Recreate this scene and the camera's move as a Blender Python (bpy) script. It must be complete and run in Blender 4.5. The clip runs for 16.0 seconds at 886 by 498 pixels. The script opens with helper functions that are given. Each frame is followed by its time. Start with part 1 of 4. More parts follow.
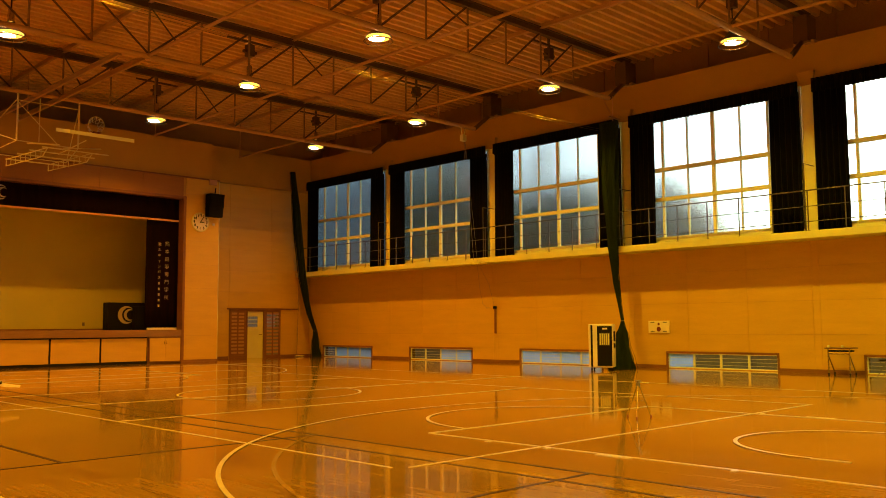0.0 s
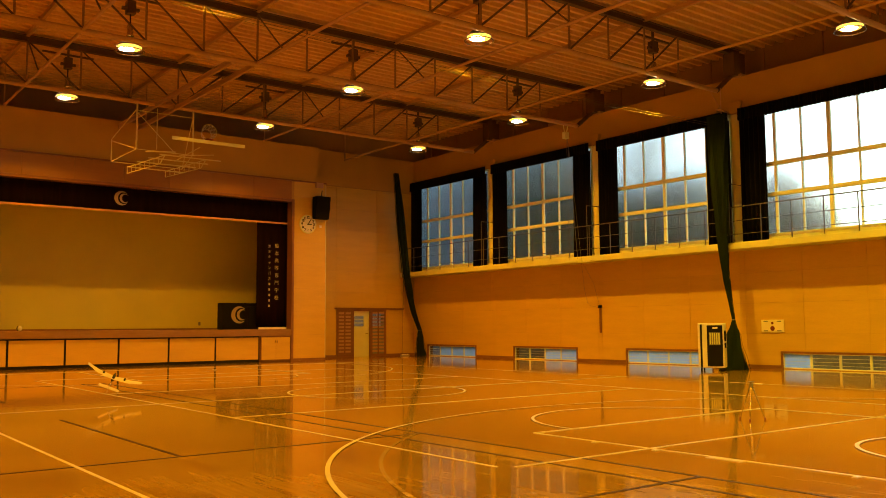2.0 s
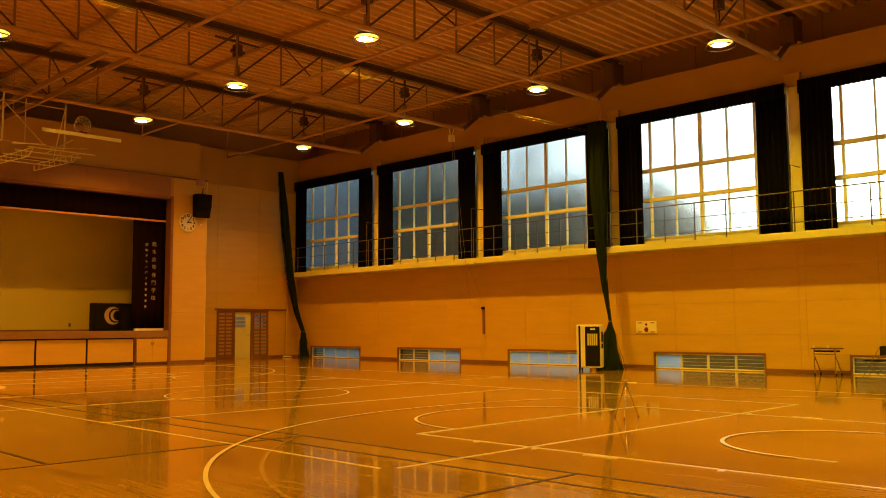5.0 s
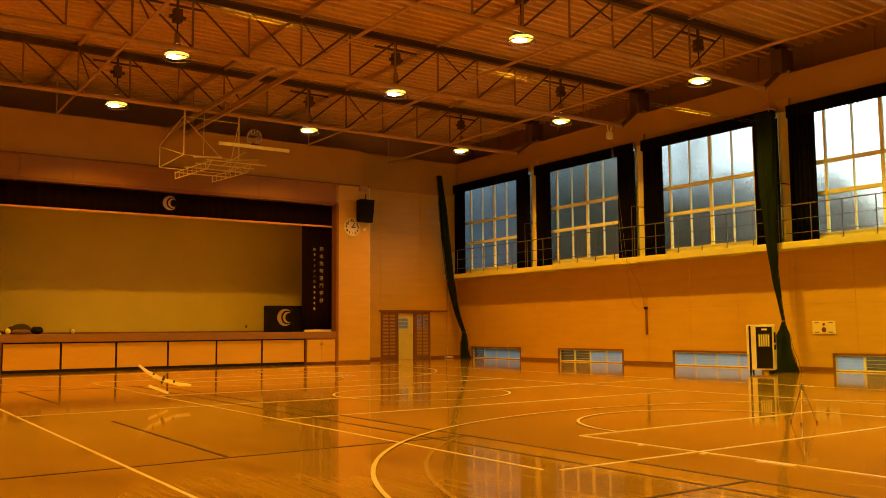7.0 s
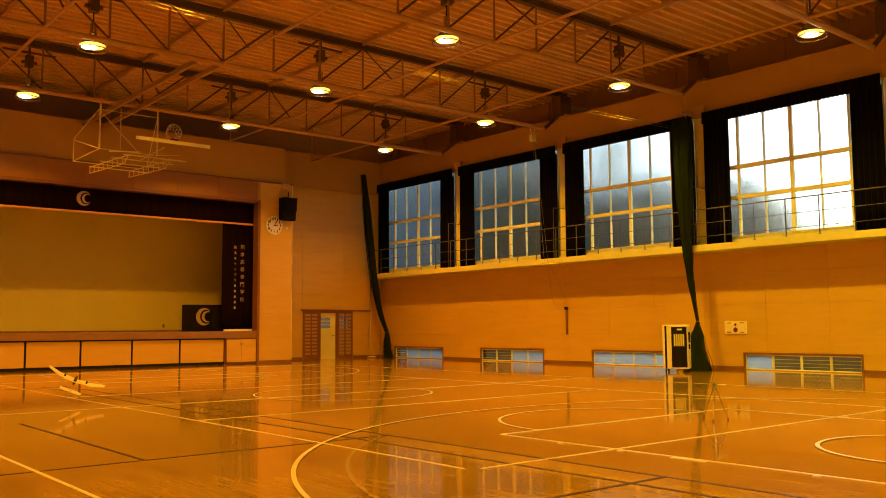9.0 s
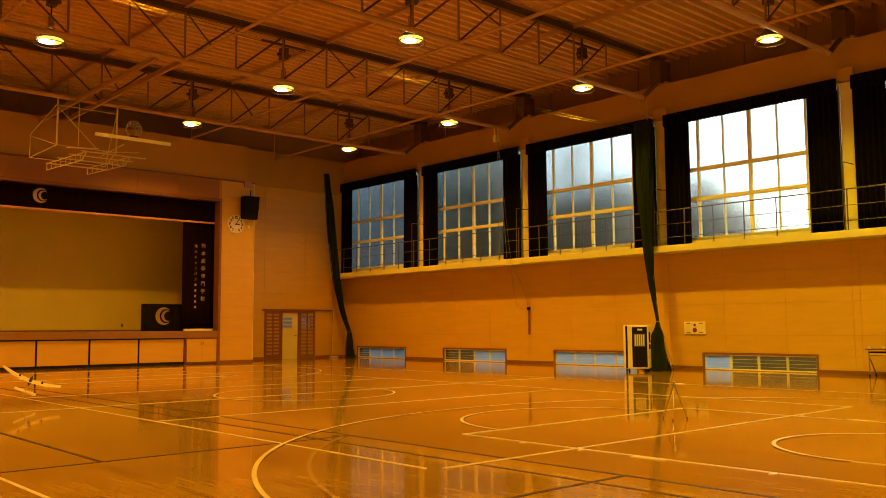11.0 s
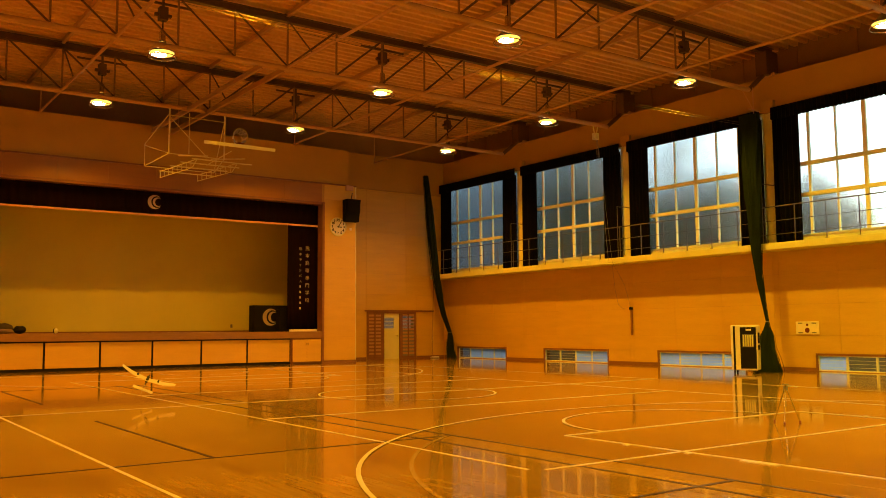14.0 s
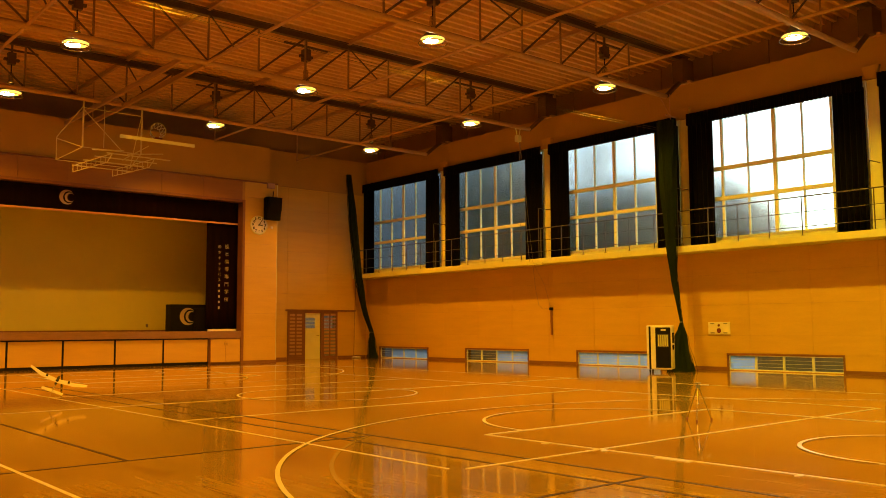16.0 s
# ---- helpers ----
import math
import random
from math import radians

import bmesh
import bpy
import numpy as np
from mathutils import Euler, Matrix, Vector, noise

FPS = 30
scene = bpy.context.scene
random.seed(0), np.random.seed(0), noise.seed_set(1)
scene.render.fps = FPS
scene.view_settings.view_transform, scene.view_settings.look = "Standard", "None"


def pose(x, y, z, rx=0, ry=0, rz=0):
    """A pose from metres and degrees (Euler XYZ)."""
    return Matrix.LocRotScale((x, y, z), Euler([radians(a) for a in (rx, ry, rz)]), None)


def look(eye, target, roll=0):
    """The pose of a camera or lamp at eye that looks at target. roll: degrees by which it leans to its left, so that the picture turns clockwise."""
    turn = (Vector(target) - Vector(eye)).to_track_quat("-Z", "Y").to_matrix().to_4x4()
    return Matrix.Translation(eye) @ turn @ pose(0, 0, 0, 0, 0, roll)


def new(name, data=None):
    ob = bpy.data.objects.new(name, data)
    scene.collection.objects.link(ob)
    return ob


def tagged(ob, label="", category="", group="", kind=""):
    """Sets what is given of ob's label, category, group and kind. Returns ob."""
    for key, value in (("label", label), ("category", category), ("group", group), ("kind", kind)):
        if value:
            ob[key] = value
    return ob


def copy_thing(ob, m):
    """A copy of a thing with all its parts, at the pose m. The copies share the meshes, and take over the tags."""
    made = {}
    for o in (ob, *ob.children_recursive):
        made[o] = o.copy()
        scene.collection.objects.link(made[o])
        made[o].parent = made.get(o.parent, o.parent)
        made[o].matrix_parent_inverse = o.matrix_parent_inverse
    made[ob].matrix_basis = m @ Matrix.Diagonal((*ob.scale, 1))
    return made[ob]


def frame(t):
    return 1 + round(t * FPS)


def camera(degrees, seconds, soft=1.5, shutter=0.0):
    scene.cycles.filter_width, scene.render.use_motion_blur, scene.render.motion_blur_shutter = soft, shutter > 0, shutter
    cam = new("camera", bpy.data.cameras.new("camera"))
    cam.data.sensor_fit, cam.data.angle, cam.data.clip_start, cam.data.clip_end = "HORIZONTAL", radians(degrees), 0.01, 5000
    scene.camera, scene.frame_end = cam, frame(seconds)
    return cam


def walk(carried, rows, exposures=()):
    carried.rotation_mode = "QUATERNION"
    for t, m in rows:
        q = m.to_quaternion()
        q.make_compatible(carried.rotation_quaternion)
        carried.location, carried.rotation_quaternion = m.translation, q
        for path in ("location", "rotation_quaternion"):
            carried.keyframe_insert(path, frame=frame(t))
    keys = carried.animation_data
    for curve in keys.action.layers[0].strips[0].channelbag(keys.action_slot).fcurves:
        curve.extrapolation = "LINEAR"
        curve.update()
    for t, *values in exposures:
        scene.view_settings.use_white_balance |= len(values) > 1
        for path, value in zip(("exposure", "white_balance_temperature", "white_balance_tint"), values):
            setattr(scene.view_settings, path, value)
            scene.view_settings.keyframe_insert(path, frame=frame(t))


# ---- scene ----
cam = camera(53.75, 16.0, soft=0.9)
PATH = [
    (0.00, pose(0, 0, 1.309, 95.08, 0.33, -44.34)),
    (0.50, pose(0, 0, 1.309, 95.07, 0.39, -42.50)),
    (1.00, pose(0, 0, 1.309, 95.05, 0.56, -38.79)),
    (1.50, pose(0, 0, 1.309, 95.11, 0.40, -37.63)),
    (2.00, pose(0, 0, 1.309, 95.08, 0.36, -37.57)),
    (2.50, pose(0, 0, 1.309, 95.07, 0.44, -38.73)),
    (3.00, pose(0, 0, 1.309, 95.07, 0.42, -40.91)),
    (3.50, pose(0, 0, 1.309, 95.08, 0.36, -42.50)),
    (3.70, pose(0, 0, 1.309, 95.08, 0.36, -42.96)),
    (4.05, pose(0, 0, 1.309, 95.09, 0.36, -43.84)),
    (4.40, pose(0, 0, 1.309, 95.10, 0.36, -44.65)),
    (4.75, pose(0, 0, 1.309, 95.11, 0.36, -45.14)),
    (5.10, pose(0, 0, 1.309, 95.12, 0.36, -45.06)),
    (5.45, pose(0, 0, 1.309, 95.12, 0.36, -44.19)),
    (5.80, pose(0, 0, 1.309, 95.13, 0.36, -42.27)),
    (6.00, pose(0, 0, 1.309, 95.15, 0.46, -40.80)),
    (6.50, pose(0, 0, 1.309, 95.21, 0.44, -37.12)),
    (7.00, pose(0, 0, 1.309, 95.24, 0.49, -34.69)),
    (7.50, pose(0, 0, 1.309, 95.22, 0.50, -33.54)),
    (8.00, pose(0, 0, 1.309, 95.21, 0.51, -33.91)),
    (8.50, pose(0, 0, 1.309, 95.22, 0.43, -36.87)),
    (9.00, pose(0, 0, 1.309, 95.18, 0.42, -39.72)),
    (9.20, pose(0, 0, 1.309, 95.16, 0.46, -40.66)),
    (9.55, pose(0, 0, 1.309, 95.16, 0.44, -42.06)),
    (9.90, pose(0, 0, 1.309, 95.16, 0.42, -42.96)),
    (10.25, pose(0, 0, 1.309, 95.16, 0.40, -43.32)),
    (10.60, pose(0, 0, 1.309, 95.16, 0.38, -43.13)),
    (10.95, pose(0, 0, 1.309, 95.16, 0.35, -42.36)),
    (11.30, pose(0, 0, 1.309, 95.15, 0.33, -40.99)),
    (11.50, pose(0, 0, 1.309, 95.16, 0.33, -40.03)),
    (12.00, pose(0, 0, 1.309, 95.22, 0.44, -37.09)),
    (12.50, pose(0, 0, 1.309, 95.24, 0.43, -34.99)),
    (13.00, pose(0, 0, 1.309, 95.23, 0.42, -33.73)),
    (13.50, pose(0, 0, 1.309, 95.23, 0.48, -33.62)),
    (14.00, pose(0, 0, 1.309, 95.23, 0.41, -35.61)),
    (14.50, pose(0, 0, 1.309, 95.20, 0.41, -37.84)),
    (15.00, pose(0, 0, 1.309, 95.20, 0.40, -39.27)),
    (15.50, pose(0, 0, 1.309, 95.19, 0.32, -40.23)),
    (16.00, pose(0, 0, 1.309, 95.19, 0.33, -40.70)),
]
walk(cam, PATH, [(0.0, -0.17, 6500, 10), (1.5, -0.03, 6500, 10), (2.0, -0.02, 6500, 10), (3.5, -0.12, 6500, 10), (4.8, -0.16, 6500, 10), (6.0, -0.15, 6500, 10), (7.5, 0.05, 6500, 11),
                 (8.0, 0.06, 6500, 12), (9.2, 0.04, 6500, 14), (10.3, -0.10, 6500, 13), (11.5, -0.10, 6500, 11), (13.2, 0.07, 6500, 10), (14.5, 0.06, 6500, 10), (16.0, 0.02, 6500, 10)])

# ---- plan ----
XW, XL = 23.9, -3.98            # inner faces of the window wall and the wall opposite
YD, YP, YB = 33.3, 31.1, -3.4   # door wall, stage front wall, back wall
COLS = [-1.88, 4.02, 9.92, 15.82, 21.72, 27.62]
BAYS = [1.07, 6.97, 12.87, 18.77, 24.67, 30.57]
CX, CY = 9.956, 15.163          # middle of the courts
WALL_TOP, DECK = 9.1, 10.12
STAGE = 1.25

# ---- world and light ----
world = bpy.data.worlds.new("sky")
scene.world = world
world.use_nodes = True
wn = world.node_tree.nodes
sky = wn.new("ShaderNodeTexSky")
sky.sky_type, sky.sun_disc = "NISHITA", False
sky.sun_elevation, sky.sun_rotation, sky.dust_density = radians(24), radians(85), 2.2
world.node_tree.links.new(sky.outputs[0], wn["Background"].inputs[0])
wn["Background"].inputs[1].default_value = 0.175
sun = new("sun", bpy.data.lights.new("sun", "SUN"))
sun.data.energy, sun.data.angle, sun.data.color = 0.5, radians(45), (1, 0.97, 0.93)
sun.matrix_world = look((94, 8, 34), (0, 0, 0))
LAMP_POWER = 303.0


# ---- materials ----
def node(tree, kind, **values):
    n = tree.nodes.new(kind)
    for k, v in values.items():
        n.inputs[k.replace("_", " ")].default_value = v
    return n


def material(name, colour, rough=0.6, metal=0.0, vary=0.15, scale=3.0, fine=60.0, bump=0.05, stretch=(1, 1, 1), coat=0.0,
             dark=0.7, specular=0.5, islands=0.0):
    """A surface with broad stains, fine grain, uneven gloss and slight relief."""
    m = bpy.data.materials.new(name)
    m.use_nodes = True
    t = m.node_tree
    link = t.links.new
    p = t.nodes["Principled BSDF"]
    p.inputs["Metallic"].default_value = metal
    p.inputs["Coat Weight"].default_value = coat
    p.inputs["Coat Roughness"].default_value = 0.1
    p.inputs["Specular IOR Level"].default_value = specular
    co = t.nodes.new("ShaderNodeTexCoord")
    mp = t.nodes.new("ShaderNodeMapping")
    mp.inputs["Scale"].default_value = stretch
    link(co.outputs["Object"], mp.inputs["Vector"])
    broad = node(t, "ShaderNodeTexNoise", Scale=scale, Detail=4.0, Roughness=0.6)
    grain = node(t, "ShaderNodeTexNoise", Scale=fine, Detail=6.0, Roughness=0.65)
    link(mp.outputs[0], broad.inputs["Vector"])
    link(mp.outputs[0], grain.inputs["Vector"])
    mix1 = t.nodes.new("ShaderNodeMath")
    mix1.operation = "MULTIPLY_ADD"
    mix1.inputs[1].default_value = 0.55
    link(broad.outputs["Fac"], mix1.inputs[0])
    half = t.nodes.new("ShaderNodeMath")
    half.operation = "MULTIPLY"
    half.inputs[1].default_value = 0.45
    link(grain.outputs["Fac"], half.inputs[0])
    link(half.outputs[0], mix1.inputs[2])
    ramp = t.nodes.new("ShaderNodeValToRGB")
    e = ramp.color_ramp.elements
    e[0].position, e[1].position = 0.3, 0.7
    lo = 1 - vary * 1.3
    e[0].color = (colour[0] * lo, colour[1] * lo * (1 - vary * 0.1), colour[2] * lo * (1 - vary * 0.2), 1)
    hi = 1 + vary * 0.5
    e[1].color = (min(1, colour[0] * hi), min(1, colour[1] * hi), min(1, colour[2] * hi), 1)
    link(mix1.outputs[0], ramp.inputs[0])
    last = ramp.outputs[0]
    if islands:
        info = t.nodes.new("ShaderNodeObjectInfo")
        hsv = t.nodes.new("ShaderNodeHueSaturation")
        rng = t.nodes.new("ShaderNodeMapRange")
        rng.inputs["To Min"].default_value, rng.inputs["To Max"].default_value = 1 - islands, 1 + islands
        link(info.outputs["Random"], rng.inputs["Value"])
        link(rng.outputs[0], hsv.inputs["Value"])
        link(last, hsv.inputs["Color"])
        last = hsv.outputs[0]
    link(last, p.inputs["Base Color"])
    rr = t.nodes.new("ShaderNodeMapRange")
    rr.inputs["To Min"].default_value, rr.inputs["To Max"].default_value = max(0.02, rough * 0.8), min(1, rough * 1.2)
    link(broad.outputs["Fac"], rr.inputs["Value"])
    link(rr.outputs[0], p.inputs["Roughness"])
    if bump:
        b = t.nodes.new("ShaderNodeBump")
        b.inputs["Strength"].default_value, b.inputs["Distance"].default_value = bump, 0.01
        link(grain.outputs["Fac"], b.inputs["Height"])
        link(b.outputs[0], p.inputs["Normal"])
    return m


def floor_material():
    """Varnished narrow boards laid along y, with slightly uneven gloss."""
    m = bpy.data.materials.new("varnished_floor")
    m.use_nodes = True
    t = m.node_tree
    link = t.links.new
    p = t.nodes["Principled BSDF"]
    co = t.nodes.new("ShaderNodeTexCoord")
    turn = t.nodes.new("ShaderNodeMapping")
    turn.inputs["Rotation"].default_value = (0, 0, radians(90))
    link(co.outputs["Object"], turn.inputs["Vector"])
    boards = node(t, "ShaderNodeTexBrick", Scale=1.0, Mortar_Size=0.0012, Mortar_Smooth=0.3, Bias=0.0, Brick_Width=1.82, Row_Height=0.075)
    boards.inputs["Color1"].default_value = (0.325, 0.215, 0.037, 1)
    boards.inputs["Color2"].default_value = (0.288, 0.187, 0.031, 1)
    boards.inputs["Mortar"].default_value = (0.22, 0.12, 0.05, 1)
    link(turn.outputs[0], boards.inputs["Vector"])
    stretch = t.nodes.new("ShaderNodeMapping")
    stretch.inputs["Scale"].default_value = (9, 0.5, 1)
    link(co.outputs["Object"], stretch.inputs["Vector"])
    grain = node(t, "ShaderNodeTexNoise", Scale=2.5, Detail=4.0, Roughness=0.55)
    link(stretch.outputs[0], grain.inputs["Vector"])
    wear = node(t, "ShaderNodeTexNoise", Scale=0.45, Detail=5.0, Roughness=0.6)
    link(co.outputs["Object"], wear.inputs["Vector"])
    mul = t.nodes.new("ShaderNodeMix")
    mul.data_type, mul.blend_type = "RGBA", "MULTIPLY"
    mul.inputs["Factor"].default_value = 0.5
    ramp = t.nodes.new("ShaderNodeValToRGB")
    ramp.color_ramp.elements[0].color, ramp.color_ramp.elements[1].color = (0.55, 0.5, 0.45, 1), (1, 1, 1, 1)
    ramp.color_ramp.elements[0].position, ramp.color_ramp.elements[1].position = 0.3, 0.62
    link(grain.outputs["Fac"], ramp.inputs[0])
    link(boards.outputs["Color"], mul.inputs["A"])
    link(ramp.outputs[0], mul.inputs["B"])
    mul2 = t.nodes.new("ShaderNodeMix")
    mul2.data_type, mul2.blend_type = "RGBA", "MULTIPLY"
    mul2.inputs["Factor"].default_value = 0.6
    ramp2 = t.nodes.new("ShaderNodeValToRGB")
    ramp2.color_ramp.elements[0].color, ramp2.color_ramp.elements[1].color = (0.62, 0.58, 0.5, 1), (1, 1, 1, 1)
    ramp2.color_ramp.elements[0].position, ramp2.color_ramp.elements[1].position = 0.35, 0.6
    link(wear.outputs["Fac"], ramp2.inputs[0])
    link(mul.outputs["Result"], mul2.inputs["A"])
    link(ramp2.outputs[0], mul2.inputs["B"])
    scuff_map = t.nodes.new("ShaderNodeMapping")
    scuff_map.inputs["Scale"].default_value = (2.2, 0.5, 1)
    link(co.outputs["Object"], scuff_map.inputs["Vector"])
    scuff = node(t, "ShaderNodeTexNoise", Scale=1.6, Detail=2.0, Roughness=0.5)
    link(scuff_map.outputs[0], scuff.inputs["Vector"])
    sr = t.nodes.new("ShaderNodeValToRGB")
    sr.color_ramp.elements[0].position, sr.color_ramp.elements[1].position = 0.55, 0.68
    sr.color_ramp.elements[0].color, sr.color_ramp.elements[1].color = (1, 1, 1, 1), (0.68, 0.62, 0.55, 1)
    link(scuff.outputs["Fac"], sr.inputs[0])
    mul3 = t.nodes.new("ShaderNodeMix")
    mul3.data_type, mul3.blend_type = "RGBA", "MULTIPLY"
    mul3.inputs["Factor"].default_value = 0.65
    link(mul2.outputs["Result"], mul3.inputs["A"])
    link(sr.outputs[0], mul3.inputs["B"])
    link(mul3.outputs["Result"], p.inputs["Base Color"])
    p.inputs["Specular IOR Level"].default_value = 0.0
    p.inputs["Roughness"].default_value = 0.6
    varnish = t.nodes.new("ShaderNodeBsdfGlossy")
    edge = t.nodes.new("ShaderNodeFresnel")
    edge.inputs["IOR"].default_value = 1.44
    gloss = t.nodes.new("ShaderNodeMix")
    gloss.data_type = "RGBA"
    gloss.inputs["A"].default_value, gloss.inputs["B"].default_value = (1.0, 0.62, 0.14, 1), (1.0, 0.99, 0.95, 1)
    link(edge.outputs[0], gloss.inputs["Factor"])
    link(gloss.outputs["Result"], varnish.inputs["Color"])
    over = t.nodes.new("ShaderNodeMixShader")
    link(edge.outputs[0], over.inputs[0])
    link(p.outputs[0], over.inputs[1])
    link(varnish.outputs[0], over.inputs[2])
    link(over.outputs[0], t.nodes["Material Output"].inputs[0])
    rr = t.nodes.new("ShaderNodeMapRange")
    rr.inputs["To Min"].default_value, rr.inputs["To Max"].default_value = 0.035, 0.10
    link(wear.outputs["Fac"], rr.inputs["Value"])
    link(rr.outputs[0], varnish.inputs["Roughness"])
    wave = node(t, "ShaderNodeTexNoise", Scale=2.2, Detail=2.0)
    link(co.outputs["Object"], wave.inputs["Vector"])
    b2 = t.nodes.new("ShaderNodeBump")
    b2.inputs["Strength"].default_value, b2.inputs["Distance"].default_value = 0.02, 0.02
    link(wave.outputs["Fac"], b2.inputs["Height"])
    link(b2.outputs[0], varnish.inputs["Normal"])
    return m


def glowing(name, colour, strength):
    m = bpy.data.materials.new(name)
    m.use_nodes = True
    t = m.node_tree
    t.nodes.remove(t.nodes["Principled BSDF"])
    e = t.nodes.new("ShaderNodeEmission")
    e.inputs[0].default_value, e.inputs[1].default_value = (*colour, 1), strength
    t.links.new(e.outputs[0], t.nodes["Material Output"].inputs[0])
    return m


def glass(name, rough, tint=(1, 1, 1), milky=0.0):
    """Patterned or clear window glass; milky: the share of light that it scatters."""
    m = bpy.data.materials.new(name)
    m.use_nodes = True
    t = m.node_tree
    t.nodes.remove(t.nodes["Principled BSDF"])
    g = t.nodes.new("ShaderNodeBsdfGlass")
    g.inputs["Color"].default_value = (*tint, 1)
    g.inputs["Roughness"].default_value, g.inputs["IOR"].default_value = rough, 1.45
    tr = t.nodes.new("ShaderNodeBsdfTranslucent")
    tr.inputs["Color"].default_value = (*tint, 1)
    mx = t.nodes.new("ShaderNodeMixShader")
    mx.inputs[0].default_value = milky
    t.links.new(g.outputs[0], mx.inputs[1])
    t.links.new(tr.outputs[0], mx.inputs[2])
    t.links.new(mx.outputs[0], t.nodes["Material Output"].inputs[0])
    return m


WOOD_PANEL = material("wood_panel", (0.585, 0.393, 0.05), rough=0.5, vary=0.10, scale=0.8, fine=14, stretch=(1, 1, 6), bump=0.04, islands=0.02)
WOOD_TRIM = material("stained_trim", (0.22, 0.10, 0.042), rough=0.42, vary=0.2, scale=2, fine=25, stretch=(1, 1, 5))
PAINT_WALL = material("painted_concrete", (0.44, 0.29, 0.07), rough=0.85, vary=0.14, scale=0.7, fine=30, bump=0.12)
SIDING = material("brown_siding", (0.30, 0.19, 0.11), rough=0.7, vary=0.2, scale=1.0, fine=20)
CREAM = material("cream_paint", (0.70, 0.73, 0.34), rough=0.55, vary=0.1, scale=1.5, fine=40)
STAGE_CREAM = material("stage_back_cloth", (0.68, 0.66, 0.14), rough=0.9, vary=0.08, scale=0.6, fine=50)
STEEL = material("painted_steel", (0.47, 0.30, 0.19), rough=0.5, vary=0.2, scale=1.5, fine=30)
# Darker copies of the brown steel, chosen to raise contrast in the roof.
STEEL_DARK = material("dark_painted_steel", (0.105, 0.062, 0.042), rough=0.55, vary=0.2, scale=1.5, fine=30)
STEEL_MID = material("mid_painted_steel", (0.25, 0.155, 0.10), rough=0.55, vary=0.2, scale=1.5, fine=30)
DECK_MAT = material("roof_deck_steel", (0.70, 0.455, 0.25), rough=0.55, vary=0.2, scale=0.5, fine=8, bump=0.03)
ALU = material("anodised_frame", (0.90, 0.98, 0.56), rough=0.35, metal=0.0, vary=0.08)
RAIL = material("galvanised_rail", (0.10, 0.095, 0.09), rough=0.5, metal=0.2, vary=0.12)
WIRE = material("dull_steel_wire", (0.15, 0.14, 0.12), rough=0.8, vary=0.15, specular=0.15)
CURTAIN = material("black_curtain_cloth", (0.003, 0.003, 0.0035), rough=0.95, vary=0.3, fine=90, specular=0.1)
MAROON = material("maroon_curtain_cloth", (0.007, 0.0016, 0.002), rough=0.95, vary=0.3, fine=90, specular=0.1)
NET = material("green_net", (0.013, 0.025, 0.009), rough=0.9, vary=0.35, scale=6, fine=70, bump=0.5, specular=0.1)
WHITE_LINE = material("white_line_paint", (0.54, 0.50, 0.33), rough=0.3, vary=0.12, scale=5, fine=40, coat=0.1, specular=0.25, bump=0.01)
DARK_LINE = material("dark_green_line_paint", (0.04, 0.022, 0.012), rough=0.5, vary=0.2, scale=5, fine=40, specular=0.1, bump=0.01)
BLACK = material("black_plastic", (0.005, 0.005, 0.006), rough=0.65, vary=0.2, specular=0.2)
WHITE = material("white_enamel", (0.78, 0.77, 0.73), rough=0.35, vary=0.06)
GREY = material("grey_plastic", (0.2, 0.2, 0.2), rough=0.5, vary=0.15)
CHROME = material("bright_metal", (0.6, 0.58, 0.55), rough=0.25, metal=1.0, vary=0.1)
FOAM = material("pale_foam_film", (0.46, 0.42, 0.28), rough=0.6, vary=0.06)
RED = material("red_paint", (0.15, 0.022, 0.018), rough=0.4, vary=0.15)
LEAVES = material("far_foliage", (0.15, 0.165, 0.05), rough=0.9, vary=0.5, scale=0.6, fine=5, bump=0.4)
ASPHALT = material("outside_ground", (0.07, 0.07, 0.06), rough=0.9, vary=0.3, scale=0.5, fine=20)
FLOOR_MAT = floor_material()
LAMP_GLOW = glowing("lamp_glow", (1.0, 0.56, 0.07), 2.5)
BULB_GLOW = glowing("bulb_glow", (1.0, 0.85, 0.45), 22.0)
FROSTED = glass("frosted_glass", 0.21, (0.86, 0.97, 1.0), 0.0)
MILKY = glass("milky_glass", 0.3, (0.72, 0.90, 1.0), 0.65)
CLEAR = glass("clear_glass", 0.02, (0.9, 0.95, 0.93))


# ---- mesh helpers ----
def box(bm, a, b, bevel=0.0):
    c = [(a[i] + b[i]) / 2 for i in range(3)]
    s = [abs(b[i] - a[i]) for i in range(3)]
    g = bmesh.ops.create_cube(bm, size=1, matrix=Matrix.LocRotScale(c, None, s))
    if bevel:
        edges = list({e for v in g["verts"] for e in v.link_edges})
        bmesh.ops.bevel(bm, geom=edges, offset=bevel, segments=2, affect="EDGES", profile=0.5)
    return bm


def rod(bm, a, b, r, n=8, r2=None):
    a, b = Vector(a), Vector(b)
    d = b - a
    m = Matrix.Translation((a + b) / 2) @ d.to_track_quat("Z", "Y").to_matrix().to_4x4()
    bmesh.ops.create_cone(bm, cap_ends=True, segments=n, radius1=r, radius2=r if r2 is None else r2, depth=d.length, matrix=m)
    return bm


